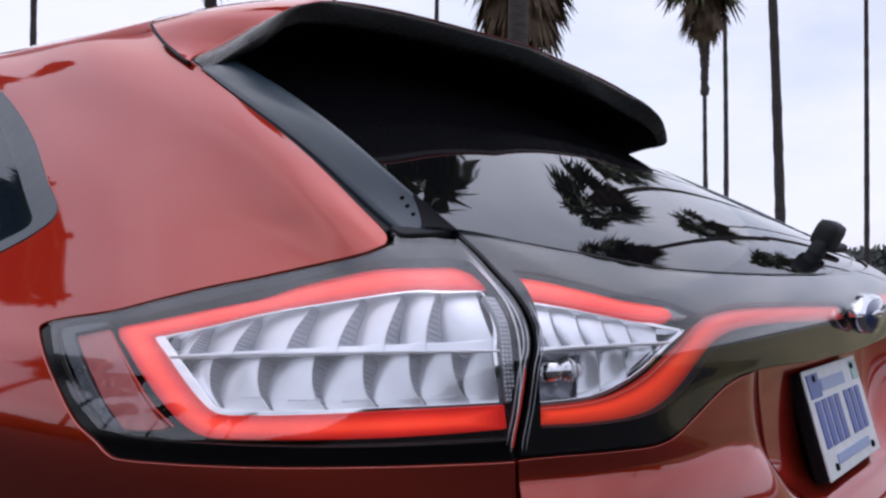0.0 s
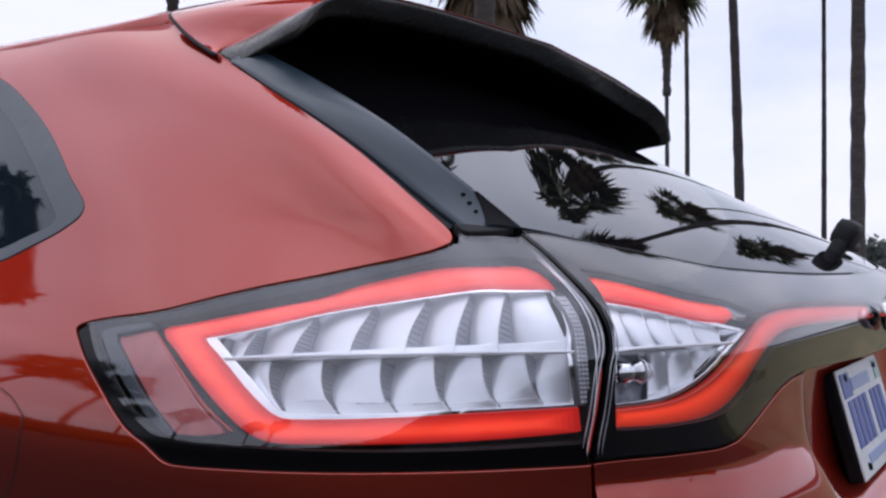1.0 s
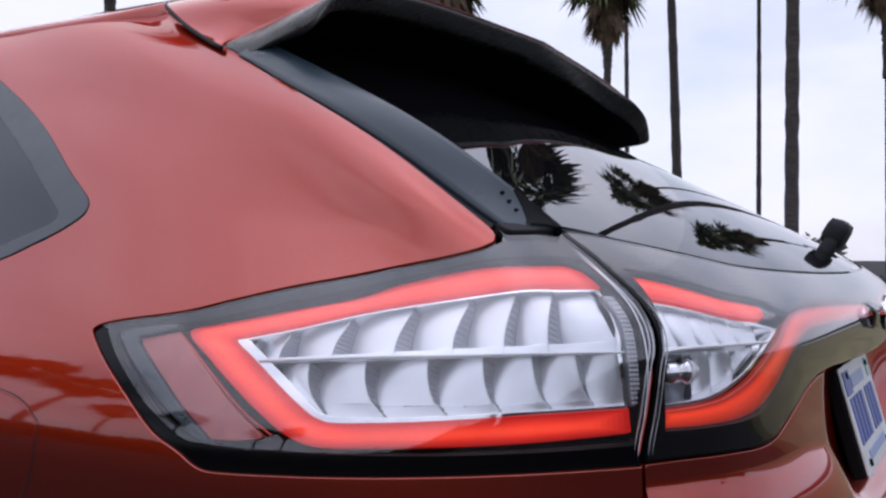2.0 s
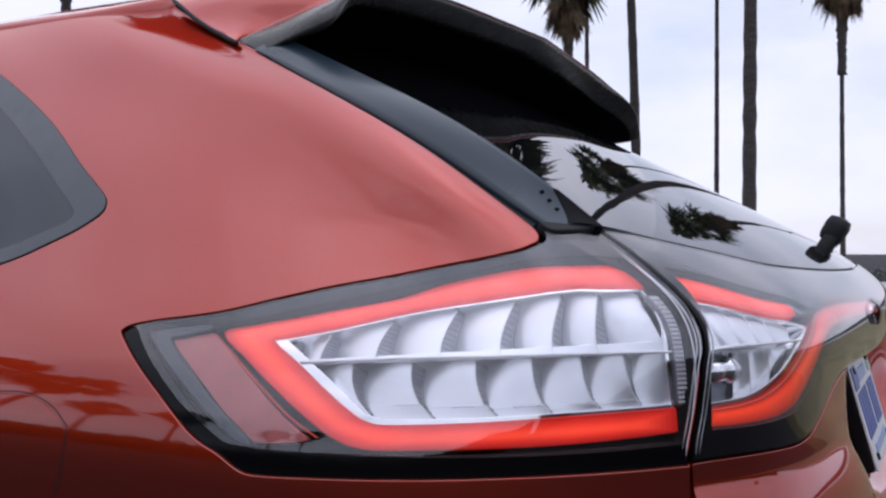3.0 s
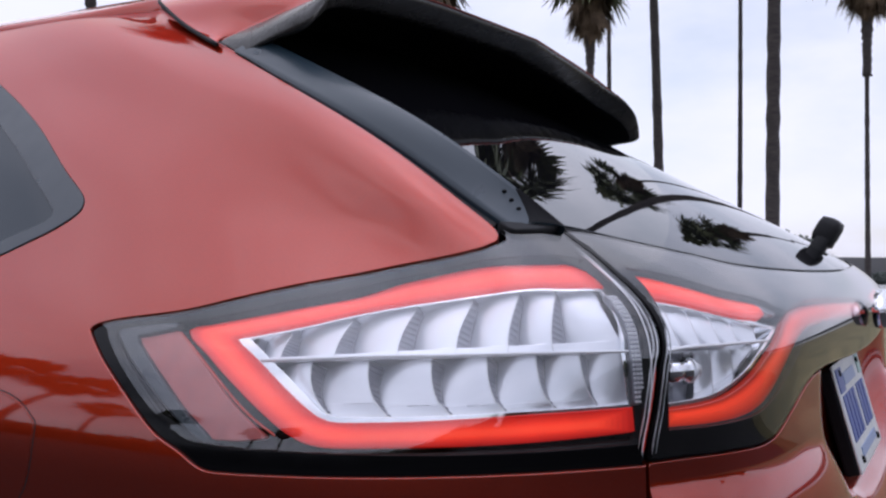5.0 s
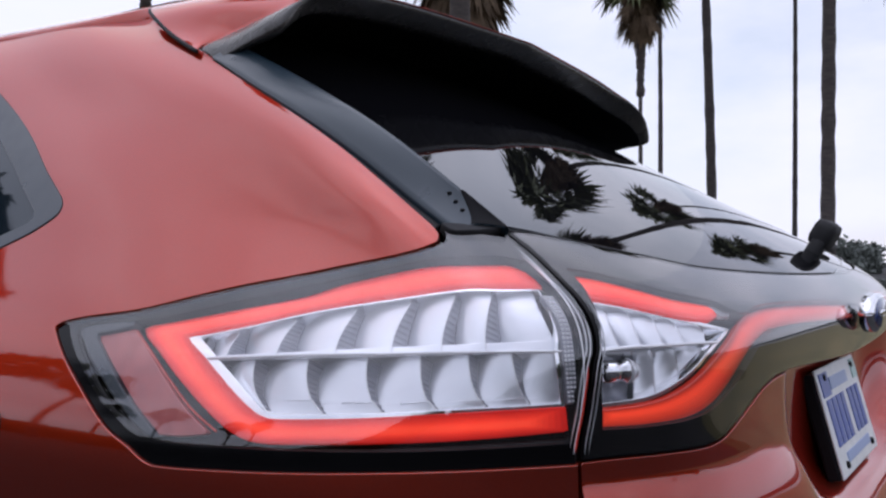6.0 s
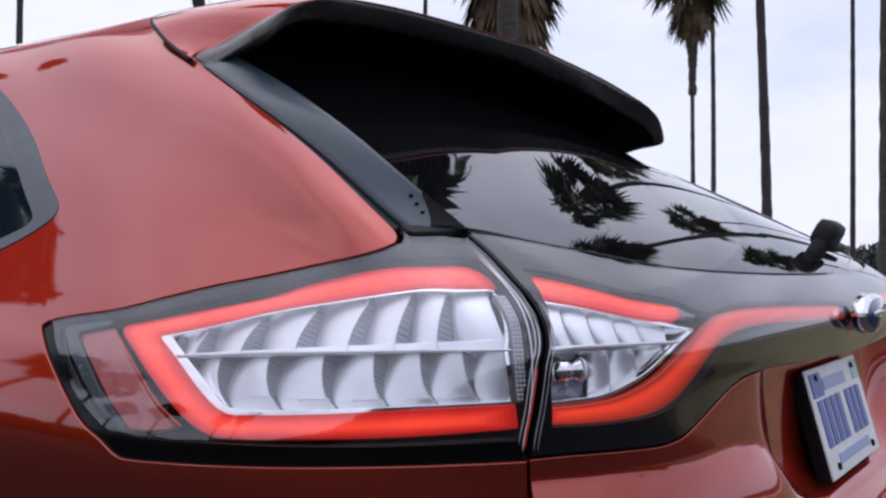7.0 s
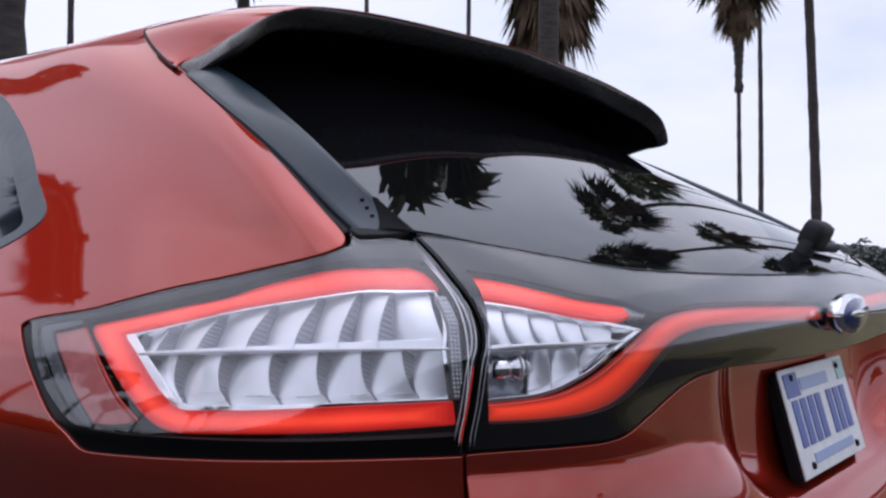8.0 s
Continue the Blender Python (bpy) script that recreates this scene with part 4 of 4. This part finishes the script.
for side in (0, 1):
    flip = mirror if side else (lambda a: np.array(a))
    inn = empty("tail_lamp", "lit red inner tail lamp with clear reversing light on the tailgate", parent=gate)
    patch("backing", flip(inset(even(T_CAV, .006), -.004)), matt_black, inn, "dark lamp bowl", off=-.042, step=.014, rim=())
    bead("bowl_wall", flip(T_CAV), lamp_black, inn, "", .004, .02, -.022, closed=True, sides=6)
    top_o = curve((6.443, 1.1722), (6.618, 1.1685), (6.81, 1.1578), (6.956, 1.1486), (7.159, 1.1408), (7.225, 1.1345))
    top_i = curve((6.398, 1.1534), (6.618, 1.1455), (6.918, 1.1308), (7.066, 1.1275), (7.14, 1.1285), (7.215, 1.1325))
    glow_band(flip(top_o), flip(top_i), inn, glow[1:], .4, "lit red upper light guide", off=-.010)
    bot_i = curve((6.16, 1.0444), (6.444, 1.0463), (6.662, 1.0512), (6.881, 1.0647), (7.065, 1.087), (7.258, 1.1139), (7.36, 1.1225), (7.458, 1.1275), (7.718, 1.1317), (8.208, 1.1294), (8.85, 1.1215))
    bot_o = curve((6.16, 1.0307), (6.514, 1.0298), (6.809, 1.0318), (7.0, 1.0403), (7.153, 1.0572), (7.281, 1.0797), (7.43, 1.099), (7.616, 1.1076), (8.005, 1.1070), (8.85, 1.0965))
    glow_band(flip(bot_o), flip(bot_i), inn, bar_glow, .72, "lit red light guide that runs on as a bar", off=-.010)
    if side:
        continue
    tri_o = np.vstack([curve((6.18, 1.0475), (6.422, 1.0491), (6.532, 1.0511), (6.679, 1.0573), (6.861, 1.0713), (7.046, 1.0967), (7.213, 1.1148)), curve((7.205, 1.1160), (6.991, 1.1275), (6.629, 1.1446), (6.398, 1.1525)), curve((6.385, 1.151), (6.25, 1.122), (6.185, 1.0995), (6.165, 1.07), (6.175, 1.0475))])
    patch("reflector_bowl", tri_o, silver, inn, "silver reflector bowl", off=-.0365, step=.012, rim=())
    patch("bezel", tri_o, chrome, inn, "bright chrome bezel", off=-.0125, holes=[inset(even(tri_o, .005), .0032)], step=.005, rim=((.0005, .0003), (.0008, .001), (.0008, .024)))
    bead("divider", curve((6.208, 1.1005), (6.4, 1.103), (6.64, 1.1034), (6.85, 1.103), (7.061, 1.1015)), bright_trim, inn, "bright rib", .0032, .004, -.0135)
    louvres([(6.22, 1.103), (6.37, 1.104), (6.53, 1.105), (6.69, 1.105), (6.84, 1.1048), (7.02, 1.104)], [(6.39, 1.150), (6.50, 1.1475), (6.63, 1.1425), (6.76, 1.137), (6.88, 1.131), (7.06, 1.1215)], inn, True, depth=.014, shelf=.06, aim=5.5, step=shade_grey)
    louvres([(6.46, 1.052), (6.62, 1.057), (6.80, 1.070), (6.98, 1.093)], [(6.46, 1.1), (6.60, 1.1), (6.78, 1.1), (7.0, 1.099)], inn, False, depth=.014, top=-.022, aim=5.5, step=shade_grey)
    # the bowl's shade is in its grey, darker than the silver round it
    patch("reversing_bowl", [(6.185, 1.050), (6.47, 1.0525), (6.47, 1.1), (6.195, 1.0985)], shade_grey, inn, "bowl behind the reversing bulb, greyed for its shade", off=-.033, step=.006, rim=(), lift=lambda u, z: .004 * np.sin((u - 6.2) * 26) * np.sin((z - 1.05) * 130))
    patch("clear_end", [(7.175, 1.1385), (7.245, 1.134), (7.31, 1.1305), (7.25, 1.127), (7.19, 1.1285)], prism, inn, "clear end of the upper light guide", off=-.008, step=.006)
    # the bulb lies across the lamp, its round end turned to the car's middle
    c = Vector(shell(6.36, 1.0785) - .019 * facing(6.36, 1.0785))
    ax = Vector(shell(6.5, 1.0785) - shell(6.2, 1.0785)).normalized()
    turn = ax.to_track_quat("Z", "Y").to_matrix().to_4x4()
    holder = bmesh.new()
    for r, h, o in ((.0105, .026, -.012), (.0125, .004, .001), (.006, .010, -.028)):
        bmesh.ops.create_cone(holder, cap_ends=True, segments=24, radius1=r, radius2=r * .95, depth=h, matrix=Matrix.Translation(c + ax * o) @ turn)
    bmesh.ops.bevel(holder, geom=holder.edges[:], offset=.0012, segments=2, affect="EDGES")
    bulb = part("reversing_bulb", holder, chrome, inn, "chrome holder of the reversing bulb")
    dome = bmesh.new()
    bmesh.ops.create_uvsphere(dome, u_segments=20, v_segments=12, radius=.0105, matrix=Matrix.Translation(c + ax * .007) @ turn @ Matrix.Diagonal((1, 1, 1.35, 1)))
    part("bulb_glass", dome, clear_lens, bulb, "clear bulb glass")
    for r, o in ((.0108, .006), (.0062, .014)):
        ring = [c + ax * o + (turn @ Vector((r * math.cos(k * math.pi / 12), r * math.sin(k * math.pi / 12), 0))) for k in range(25)]
        v, f = tube([tuple(p) for p in ring], [.0011] * 25, 6)
        hang("bulb_ring", mesh_from("bulb_ring", v, f, bright_trim), bulb)
for i, shift, mat, w in ((34, .03, prism, .0009), (24, .055, prism, .0008)):
    bead("end_rib", GAP[i:-3] + np.array((shift, 0)), mat, gate, "bright vertical rib beside the lamp", w, .0010, -.0008, taper=True)
bead("red_edge", GAP[4:34] + np.array((.06, 0)), guide_edge, gate, "red glow at the lamp's cut edge", .0045, .0012, -.006, taper=True)
bead("red_edge", GAP[-26:-4] + np.array((-.02, 0)), guide_dim, lamp, "red glow at the lamp's cut edge", .0022, .0012, -.003, taper=True)
bead("gap_seal", np.vstack([GAP, GAP_LOW[1:]]), rubber, car, "dark tailgate seal", .010, .002, -.012)
bead("glass_seal", np.vstack([GLASS_FOOT, mirror(GLASS_FOOT)[1:]]), rubber, gate, "black seal under the rear window", .0042, .0012, -.0008)

# side fin along the rear window
FIN_Z = (1.208, 1.241, 1.283, 1.318, 1.357, 1.403, 1.437)
FIN_EDGE = spline(FIN_Z, [(-.744, .216, 1.208), (-.760, .253, 1.241), (-.756, .313, 1.283), (-.737, .374, 1.318), (-.705, .454, 1.357), (-.662, .557, 1.403), (-.644, .648, 1.446)])
for side in (1, -1):
    fin = empty("side_fin", "satin black aero fin beside the rear window", parent=car)
    rows = []
    for z in np.linspace(1.208, 1.437, 60):
        o = shell(6.07, z) + .002 * facing(6.07, z)
        e = FIN_EDGE(z) if side > 0 else shell(6.5, z) + .003 * facing(6.5, z)
        n = facing(6.2, z)
        face = [o - .014 * n, o - .003 * n] + [o + (e - o) * t + n * .007 * math.sin(math.pi * t) * .4 for t in np.linspace(0, 1, 9)]
        row = face + [e + np.array(d) for d in ((.003, .0015, -.001), (.005, .004, -.005), (.010, .016, -.022), (.014, .024, -.04))]
        rows.append([np.array((side * p[0], p[1], p[2])) for p in row])
    grid("blade", rows, fin_black, fin, "satin black fin", flip=side < 0)
    cap = []
    for z in np.linspace(1.2085, 1.244, 18):
        o = shell(6.07, z) + .002 * facing(6.07, z)
        e = FIN_EDGE(z) if side > 0 else shell(6.5, z) + .003 * facing(6.5, z)
        n, k = facing(6.2, z), (z - 1.2085) / .0355
        t0 = .34 + .6 * k**.8
        cap.append([o + (e - o) * t + n * (.007 * math.sin(math.pi * t) * .4 + .0012 * min(1, 6 * (t - t0) / (1 - t0 + .01))) for t in np.linspace(t0, 1.0, 8)] + [e + np.array((.006, .004, -.004))])
    grid("foot_cap", [[np.array((side * p[0], p[1], p[2])) for p in r] for r in cap], matt_black, fin, "black moulded end of the fin", flip=side < 0)
    foot = np.array(((6.03, 1.2095), (6.025, 1.2044), (6.05, 1.2027), (6.21, 1.2037), (6.396, 1.2068), (6.41, 1.2133), (6.461, 1.2295), (6.483, 1.2405), (6.462, 1.2405), (6.415, 1.2285), (6.37, 1.2175), (6.30, 1.2105), (6.2, 1.2085)))
    patch("foot", foot if side > 0 else mirror(foot), rubber, fin, "black rubber foot of the fin", off=.004, step=.005, rim=((.001, .0006), (.0016, .002), (.002, .010)))
    if side > 0:
        for k in range(3):
            z = 1.2395 - .0085 * k
            o, e, n = shell(6.07, z), FIN_EDGE(z), facing(6.2, z)
            bm = bmesh.new()
            bmesh.ops.create_uvsphere(bm, u_segments=10, v_segments=6, radius=.0023, matrix=Matrix.Translation(Vector(o + (e - o) * (.66 - .07 * k) + .0035 * n)) @ Matrix.Diagonal((1.3, 1, .8, 1)))
            part("notch", bm, matt_black, fin, "small dark bump")
bead("pillar_seal", curve((6.03, 1.2125), (6.03, 1.26), (6.03, 1.31), (6.03, 1.36), (6.035, 1.40), (6.04, 1.435)), rubber, car, "black seal beside the fin", .013, .003, -.006)

# ---- spoiler ----
S_AT = (0, .25, .5, .7, .85, .95, 1.08, 1.2)
EDGE = spline(S_AT, [(0, .602, 1.550), (.17, .614, 1.546), (.365, .622, 1.538), (.522, .612, 1.521), (.617, .586, 1.492), (.657, .582, 1.463), (.657, .63, 1.450), (.651, .695, 1.434)])
BREAK = spline(S_AT, [(0, .565, 1.568), (.165, .576, 1.566), (.365, .587, 1.560), (.497, .587, 1.546), (.574, .588, 1.523), (.602, .63, 1.502), (.612, .69, 1.484), (.636, .745, 1.459)])
SEAM = spline(S_AT, [(0, .97, 1.623), (.2, .965, 1.622), (.4, .955, 1.605), (.5, .945, 1.5785), (.56, .925, 1.553), (.592, .885, 1.532), (.62, .82, 1.494), (.650, .735, 1.453)])
UNDER = spline(S_AT, [(0, .622, 1.547), (.168, .632, 1.543), (.358, .638, 1.535), (.508, .628, 1.517), (.602, .602, 1.487), (.640, .600, 1.459), (.640, .64, 1.450), (.638, .695, 1.433)])
ROOT = spline(S_AT, [(0, .84, 1.553), (.15, .84, 1.550), (.32, .84, 1.538), (.46, .84, 1.512), (.53, .85, 1.487), (.565, .85, 1.467), (.59, .84, 1.452), (.61, .82, 1.437)])


def crown(x):
    """The roof's height across the car."""
    return 1.623 - .711 * x**4


def behind_glass(p):
    """A place moved forward until it lies inside the rear window."""
    m, z = abs(p[0]), p[2]
    return np.array((p[0], max(p[1], float(glass_y(m, z)) + .03) if m < .5 else p[1], z))


spoiler = empty("spoiler", "red roof spoiler with a black underside", parent=car)
ss = np.concatenate([-np.linspace(1.2, 0, 70), np.linspace(0, 1.2, 70)[1:]])


def both(line, s):
    p = line(abs(s))
    return np.array((math.copysign(1, s) * p[0], p[1], p[2]))


def arc(a, b, bulge, n):
    """Places from a to b, bowed by bulge."""
    return [a + (b - a) * t + np.asarray(bulge) * 4 * t * (1 - t) for t in np.linspace(0, 1, n)]


def shoulder(a, b):
    """From the seam, level at first, then falling to the edge."""
    return [a + (b - a) * (t, t, t**2.6) for t in np.linspace(0, 1, 18)]


def wrap(s):
    """The red skin turned over the edge."""
    b, e = both(BREAK, s), both(EDGE, s)
    return [b + (e - b) * t + (0, -.003 * t, 0) for t in (.04, .08, .11)]


grid("top_skin", [shoulder(both(SEAM, s), both(BREAK, s)) + wrap(s) for s in ss], paint, spoiler, "red spoiler top")
lip_rows = []
for s in ss:
    b, e, u = both(BREAK, s), both(EDGE, s), both(UNDER, s)
    bow = np.array((math.copysign(.018, s), -.008, .002)) * min(1, max(0, abs(s) - .6) / .25) * max(0, min(1, (1.2 - abs(s)) / .2)) + (0, -.003, 0)
    lip_rows.append([b + (e - b) * .09 + (0, .006, 0)] + [b + (e - b) * t + bow * 4 * t * (1 - t) for t in (.12, .35, .5, .65, .8, .92, 1)] + [e + (u - e) * t - (0, 0, .0015) for t in (.3, .7)] + [u])
grid("lip", lip_rows, lip_black, spoiler, "dark glossy trailing lip")
grid("underside", [arc(both(UNDER, s), behind_glass(both(ROOT, s)), (0, 0, .012), 8) for s in ss], matt_black, spoiler, "matt black underside", flip=False)
bead_v, bead_f = tube([both(SEAM, s) + (0, -.001, -.0025) for s in ss], [.003] * len(ss), 8)
hang("roof_seal", mesh_from("roof_seal", bead_v, bead_f, rubber), spoiler, "dark seam at the roof")

# roof
SEAM_X, SEAM_Y = zip(*[(SEAM(s)[0], SEAM(s)[1]) for s in np.linspace(0, .95, 40)])
eave = shell(np.linspace(0, 5.89, 80), np.full(80, 1.5335))
roof_rows = []
for t in np.linspace(0, 1, 50):
    row = []
    for k in np.linspace(-1, 1, 61):
        y = np.interp(abs(k) * .575, SEAM_X, SEAM_Y) + .004
        y += (3.3 - y) * t**1.5
        x = k * (np.interp(-y, -eave[:, 1], -eave[:, 0]) - .001)
        drop = .05 * max(0, y - 2.3) ** 1.5
        if not row:
            row.append(np.array((x, y, 1.5325 - drop)))
        row.append(np.array((x, y, crown(x) - drop)))
    row.append(np.array((x, y, 1.5325 - drop)))
    roof_rows.append(row)
grid("roof", roof_rows, paint, car, "red metallic roof", flip=True)

# the rest of the body, ahead of the panels
hull = []
for y, s, top in ((2.2, 1.0, 1.56), (2.9, 1.0, 1.55), (3.5, .99, 1.12), (4.1, .96, 1.02), (4.55, .86, .9), (4.7, .7, .7)):
    z = np.linspace(.45, min(top, 1.56), 24)
    side = [np.array((FLANK(q) * s - .012, y, q)) for q in np.clip(z, .55, 1.64)]
    hull.append(side + [np.array((-p[0], p[1], p[2])) for p in side[::-1]])
grid("front_body", hull, paint, car, "red metallic front body", flip=True)
nose = [hull[-1], [np.array((p[0] * .2, 4.74, .6)) for p in hull[-1]]]
grid("nose", nose, paint, car, "red metallic nose", flip=True)


def wheel(x, y):
    """Tyre, rim and five spokes."""
    w = empty("wheel", "black tyre on a silver alloy rim", parent=car, at=(x, y, .36))
    sgn = -1 if x < 0 else 1
    prof = [(.23, -.11), (.31, -.125), (.345, -.11), (.36, -.07), (.36, .07), (.345, .11), (.31, .125), (.23, .11)]
    k = 40
    verts = [(w_, r * math.cos(2 * math.pi * i / k), r * math.sin(2 * math.pi * i / k)) for i in range(k) for r, w_ in prof]
    faces = [(i * 8 + j, i * 8 + j + 1, (i + 1) % k * 8 + j + 1, (i + 1) % k * 8 + j) for i in range(k) for j in range(7)]
    hang("tyre", mesh_from("tyre", verts, faces, rubber), w)
    bm = bmesh.new()
    for i in range(5):
        box(bm, (.03, .06, .22), (sgn * .07, 0, 0), Matrix.Rotation(2 * math.pi * i / 5, 4, "X") @ Matrix.Translation((0, 0, .12)), .008)
    bmesh.ops.create_cone(bm, cap_ends=True, segments=24, radius1=.05, radius2=.045, depth=.05, matrix=Matrix.Translation((sgn * .07, 0, 0)) @ Matrix.Rotation(math.pi / 2, 4, "Y"))
    bmesh.ops.create_cone(bm, cap_ends=False, segments=40, radius1=.235, radius2=.235, depth=.2, matrix=Matrix.Rotation(math.pi / 2, 4, "Y"))
    part("rim", bm, silver, w, "silver alloy rim")


for x in (-.8, .8):
    for y in (.98, 3.83):
        wheel(x, y)

# far side of the body
far_quarter = np.vstack([[(.02, .55)], [(6.02, .55)], GAP_LOW[::-1] - half, LAMP_FOOT[::-1], LAMP_TOP[::-1], curve((5.95, 1.1995), (6.0, 1.212), (6.0, 1.30), (6.0, 1.435)), ROOF_CUT, [(.02, 1.5345)]])
patch("quarter_panel", mirror(far_quarter), paint, car, "red metallic rear quarter panel", holes=[mirror(WINDOW)], step=.03)
far_win = empty("side_window", "dark rear side window in a black frame", parent=car)
patch("window_frame", mirror(inset(WINDOW, .0035)), satin_black, far_win, "satin black window surround", off=-.001, holes=[mirror(PANE)], step=.03)
patch("pane", mirror(inset(PANE, .002)), side_glass, far_win, "dark tinted pane", off=-.006, step=.03)
far_lamp = empty("tail_lamp", "lit red tail lamp behind a clear lens", parent=car)
patch("housing", mirror(LAMP_IN), lamp_black, far_lamp, "black lamp body", off=-.014, step=.02)
patch("light_guide", mirror(np.vstack([B_OUT, B_IN[::-1]])), guide, far_lamp, "lit red light guide", off=-.010, step=.015)
patch("lens", mirror(inset(even(LAMP, .006), .003)), clear_lens, far_lamp, "clear outer lens", off=.0006, step=.015, rim=())
grid("windscreen", [[np.array((x * (.57 + .07 * t), 2.93 + .54 * t - .05 * x * x, 1.556 - .425 * t + .01)) for x in np.linspace(-1, 1, 16)] for t in np.linspace(0, 1, 10)], tint_glass, car, "dark windscreen", flip=True)

# ---- plate, badge, wiper ----
plate = empty("number_plate", "white and blue number plate on a black bracket", parent=car, at=(0, .032, .954))
plate.rotation_euler = (-.274, 0, 0)


def flat(name, w, h, x, z, y, material, label="", depth=.002, bevel=.0008):
    bm = bmesh.new()
    box(bm, (w, depth, h), (x, y, z), None, bevel)
    return part(name, bm, material, plate, label, smooth=False)


flat("plate_sheet", .305, .152, 0, 0, 0, plate_white, "white plate", .003, .0014)
flat("bracket", .310, .148, 0, -.002, .0115, matt_black, "black bracket", .019, .004)
flat("bracket_foot", .16, .09, 0, -.01, .04, matt_black, "black bracket foot", .05, .004)
flat("heading_bar", .055, .034, -.112, .052, -.0022, plate_blue, "blue print bar")
flat("heading_bar", .13, .018, -.012, .050, -.0022, plate_pale, "pale blue print bar")
flat("sticker", .04, .03, .125, .055, -.0022, plate_green, "pale green sticker")
for i in range(7):
    flat("print_bar", .024, .066, -.118 + .034 * i + (.022 if i > 3 else 0), -.002, -.0022, plate_blue, "blue print bar")
flat("footer_bar", .19, .014, 0, -.054, -.0022, plate_pale, "pale blue print bar")
for x in (-.11, .11):
    for z in (.062, -.062):
        bm = bmesh.new()
        bmesh.ops.create_cone(bm, cap_ends=True, segments=14, radius1=.006, radius2=.0045, depth=.004, matrix=Matrix.Translation((x, -.003, z)) @ Matrix.Rotation(math.pi / 2, 4, "X"))
        part("screw", bm, matt_black, plate, "dark plate screw")

badge = empty("badge", "oval chrome badge with a dark blue field", parent=car, at=(0, -.004, 1.104))
for name, rx, rz, d, y, mat in (("badge_ring", .075, .030, .020, 0, chrome), ("badge_field", .066, .0235, .006, -.0105, badge_blue), ("badge_mark", .040, .006, .004, -.0135, chrome)):
    bm = bmesh.new()
    bmesh.ops.create_cone(bm, cap_ends=True, segments=48, radius1=1, radius2=.94, depth=1, matrix=Matrix.Translation((0, y, 0)) @ Matrix.Diagonal((rx, d, rz, 1)) @ Matrix.Rotation(math.pi / 2, 4, "X"))
    bmesh.ops.bevel(bm, geom=[e for e in bm.edges], offset=.002, segments=2, affect="EDGES")
    part(name, bm, mat, badge)

wiper = empty("rear_wiper", "black rear wiper with a round pivot cap", parent=car)
lean = Matrix.Rotation(radians(29), 4, "X")
bm = bmesh.new()
box(bm, (.074, .038, .048), (.188, .099, 1.2255), lean, .014)
part("pivot_cap", bm, rubber, wiper, "black pivot cap")
bm = bmesh.new()
box(bm, (.040, .026, .050), (.168, .109, 1.203), lean @ Matrix.Rotation(radians(14), 4, "Y"), .010)
part("pivot_neck", bm, rubber, wiper, "black neck of the pivot")
bm = bmesh.new()
box(bm, (.16, .018, .016), (.29, .118, 1.206), lean, .006)
part("wiper_arm", bm, rubber, wiper, "black wiper arm")
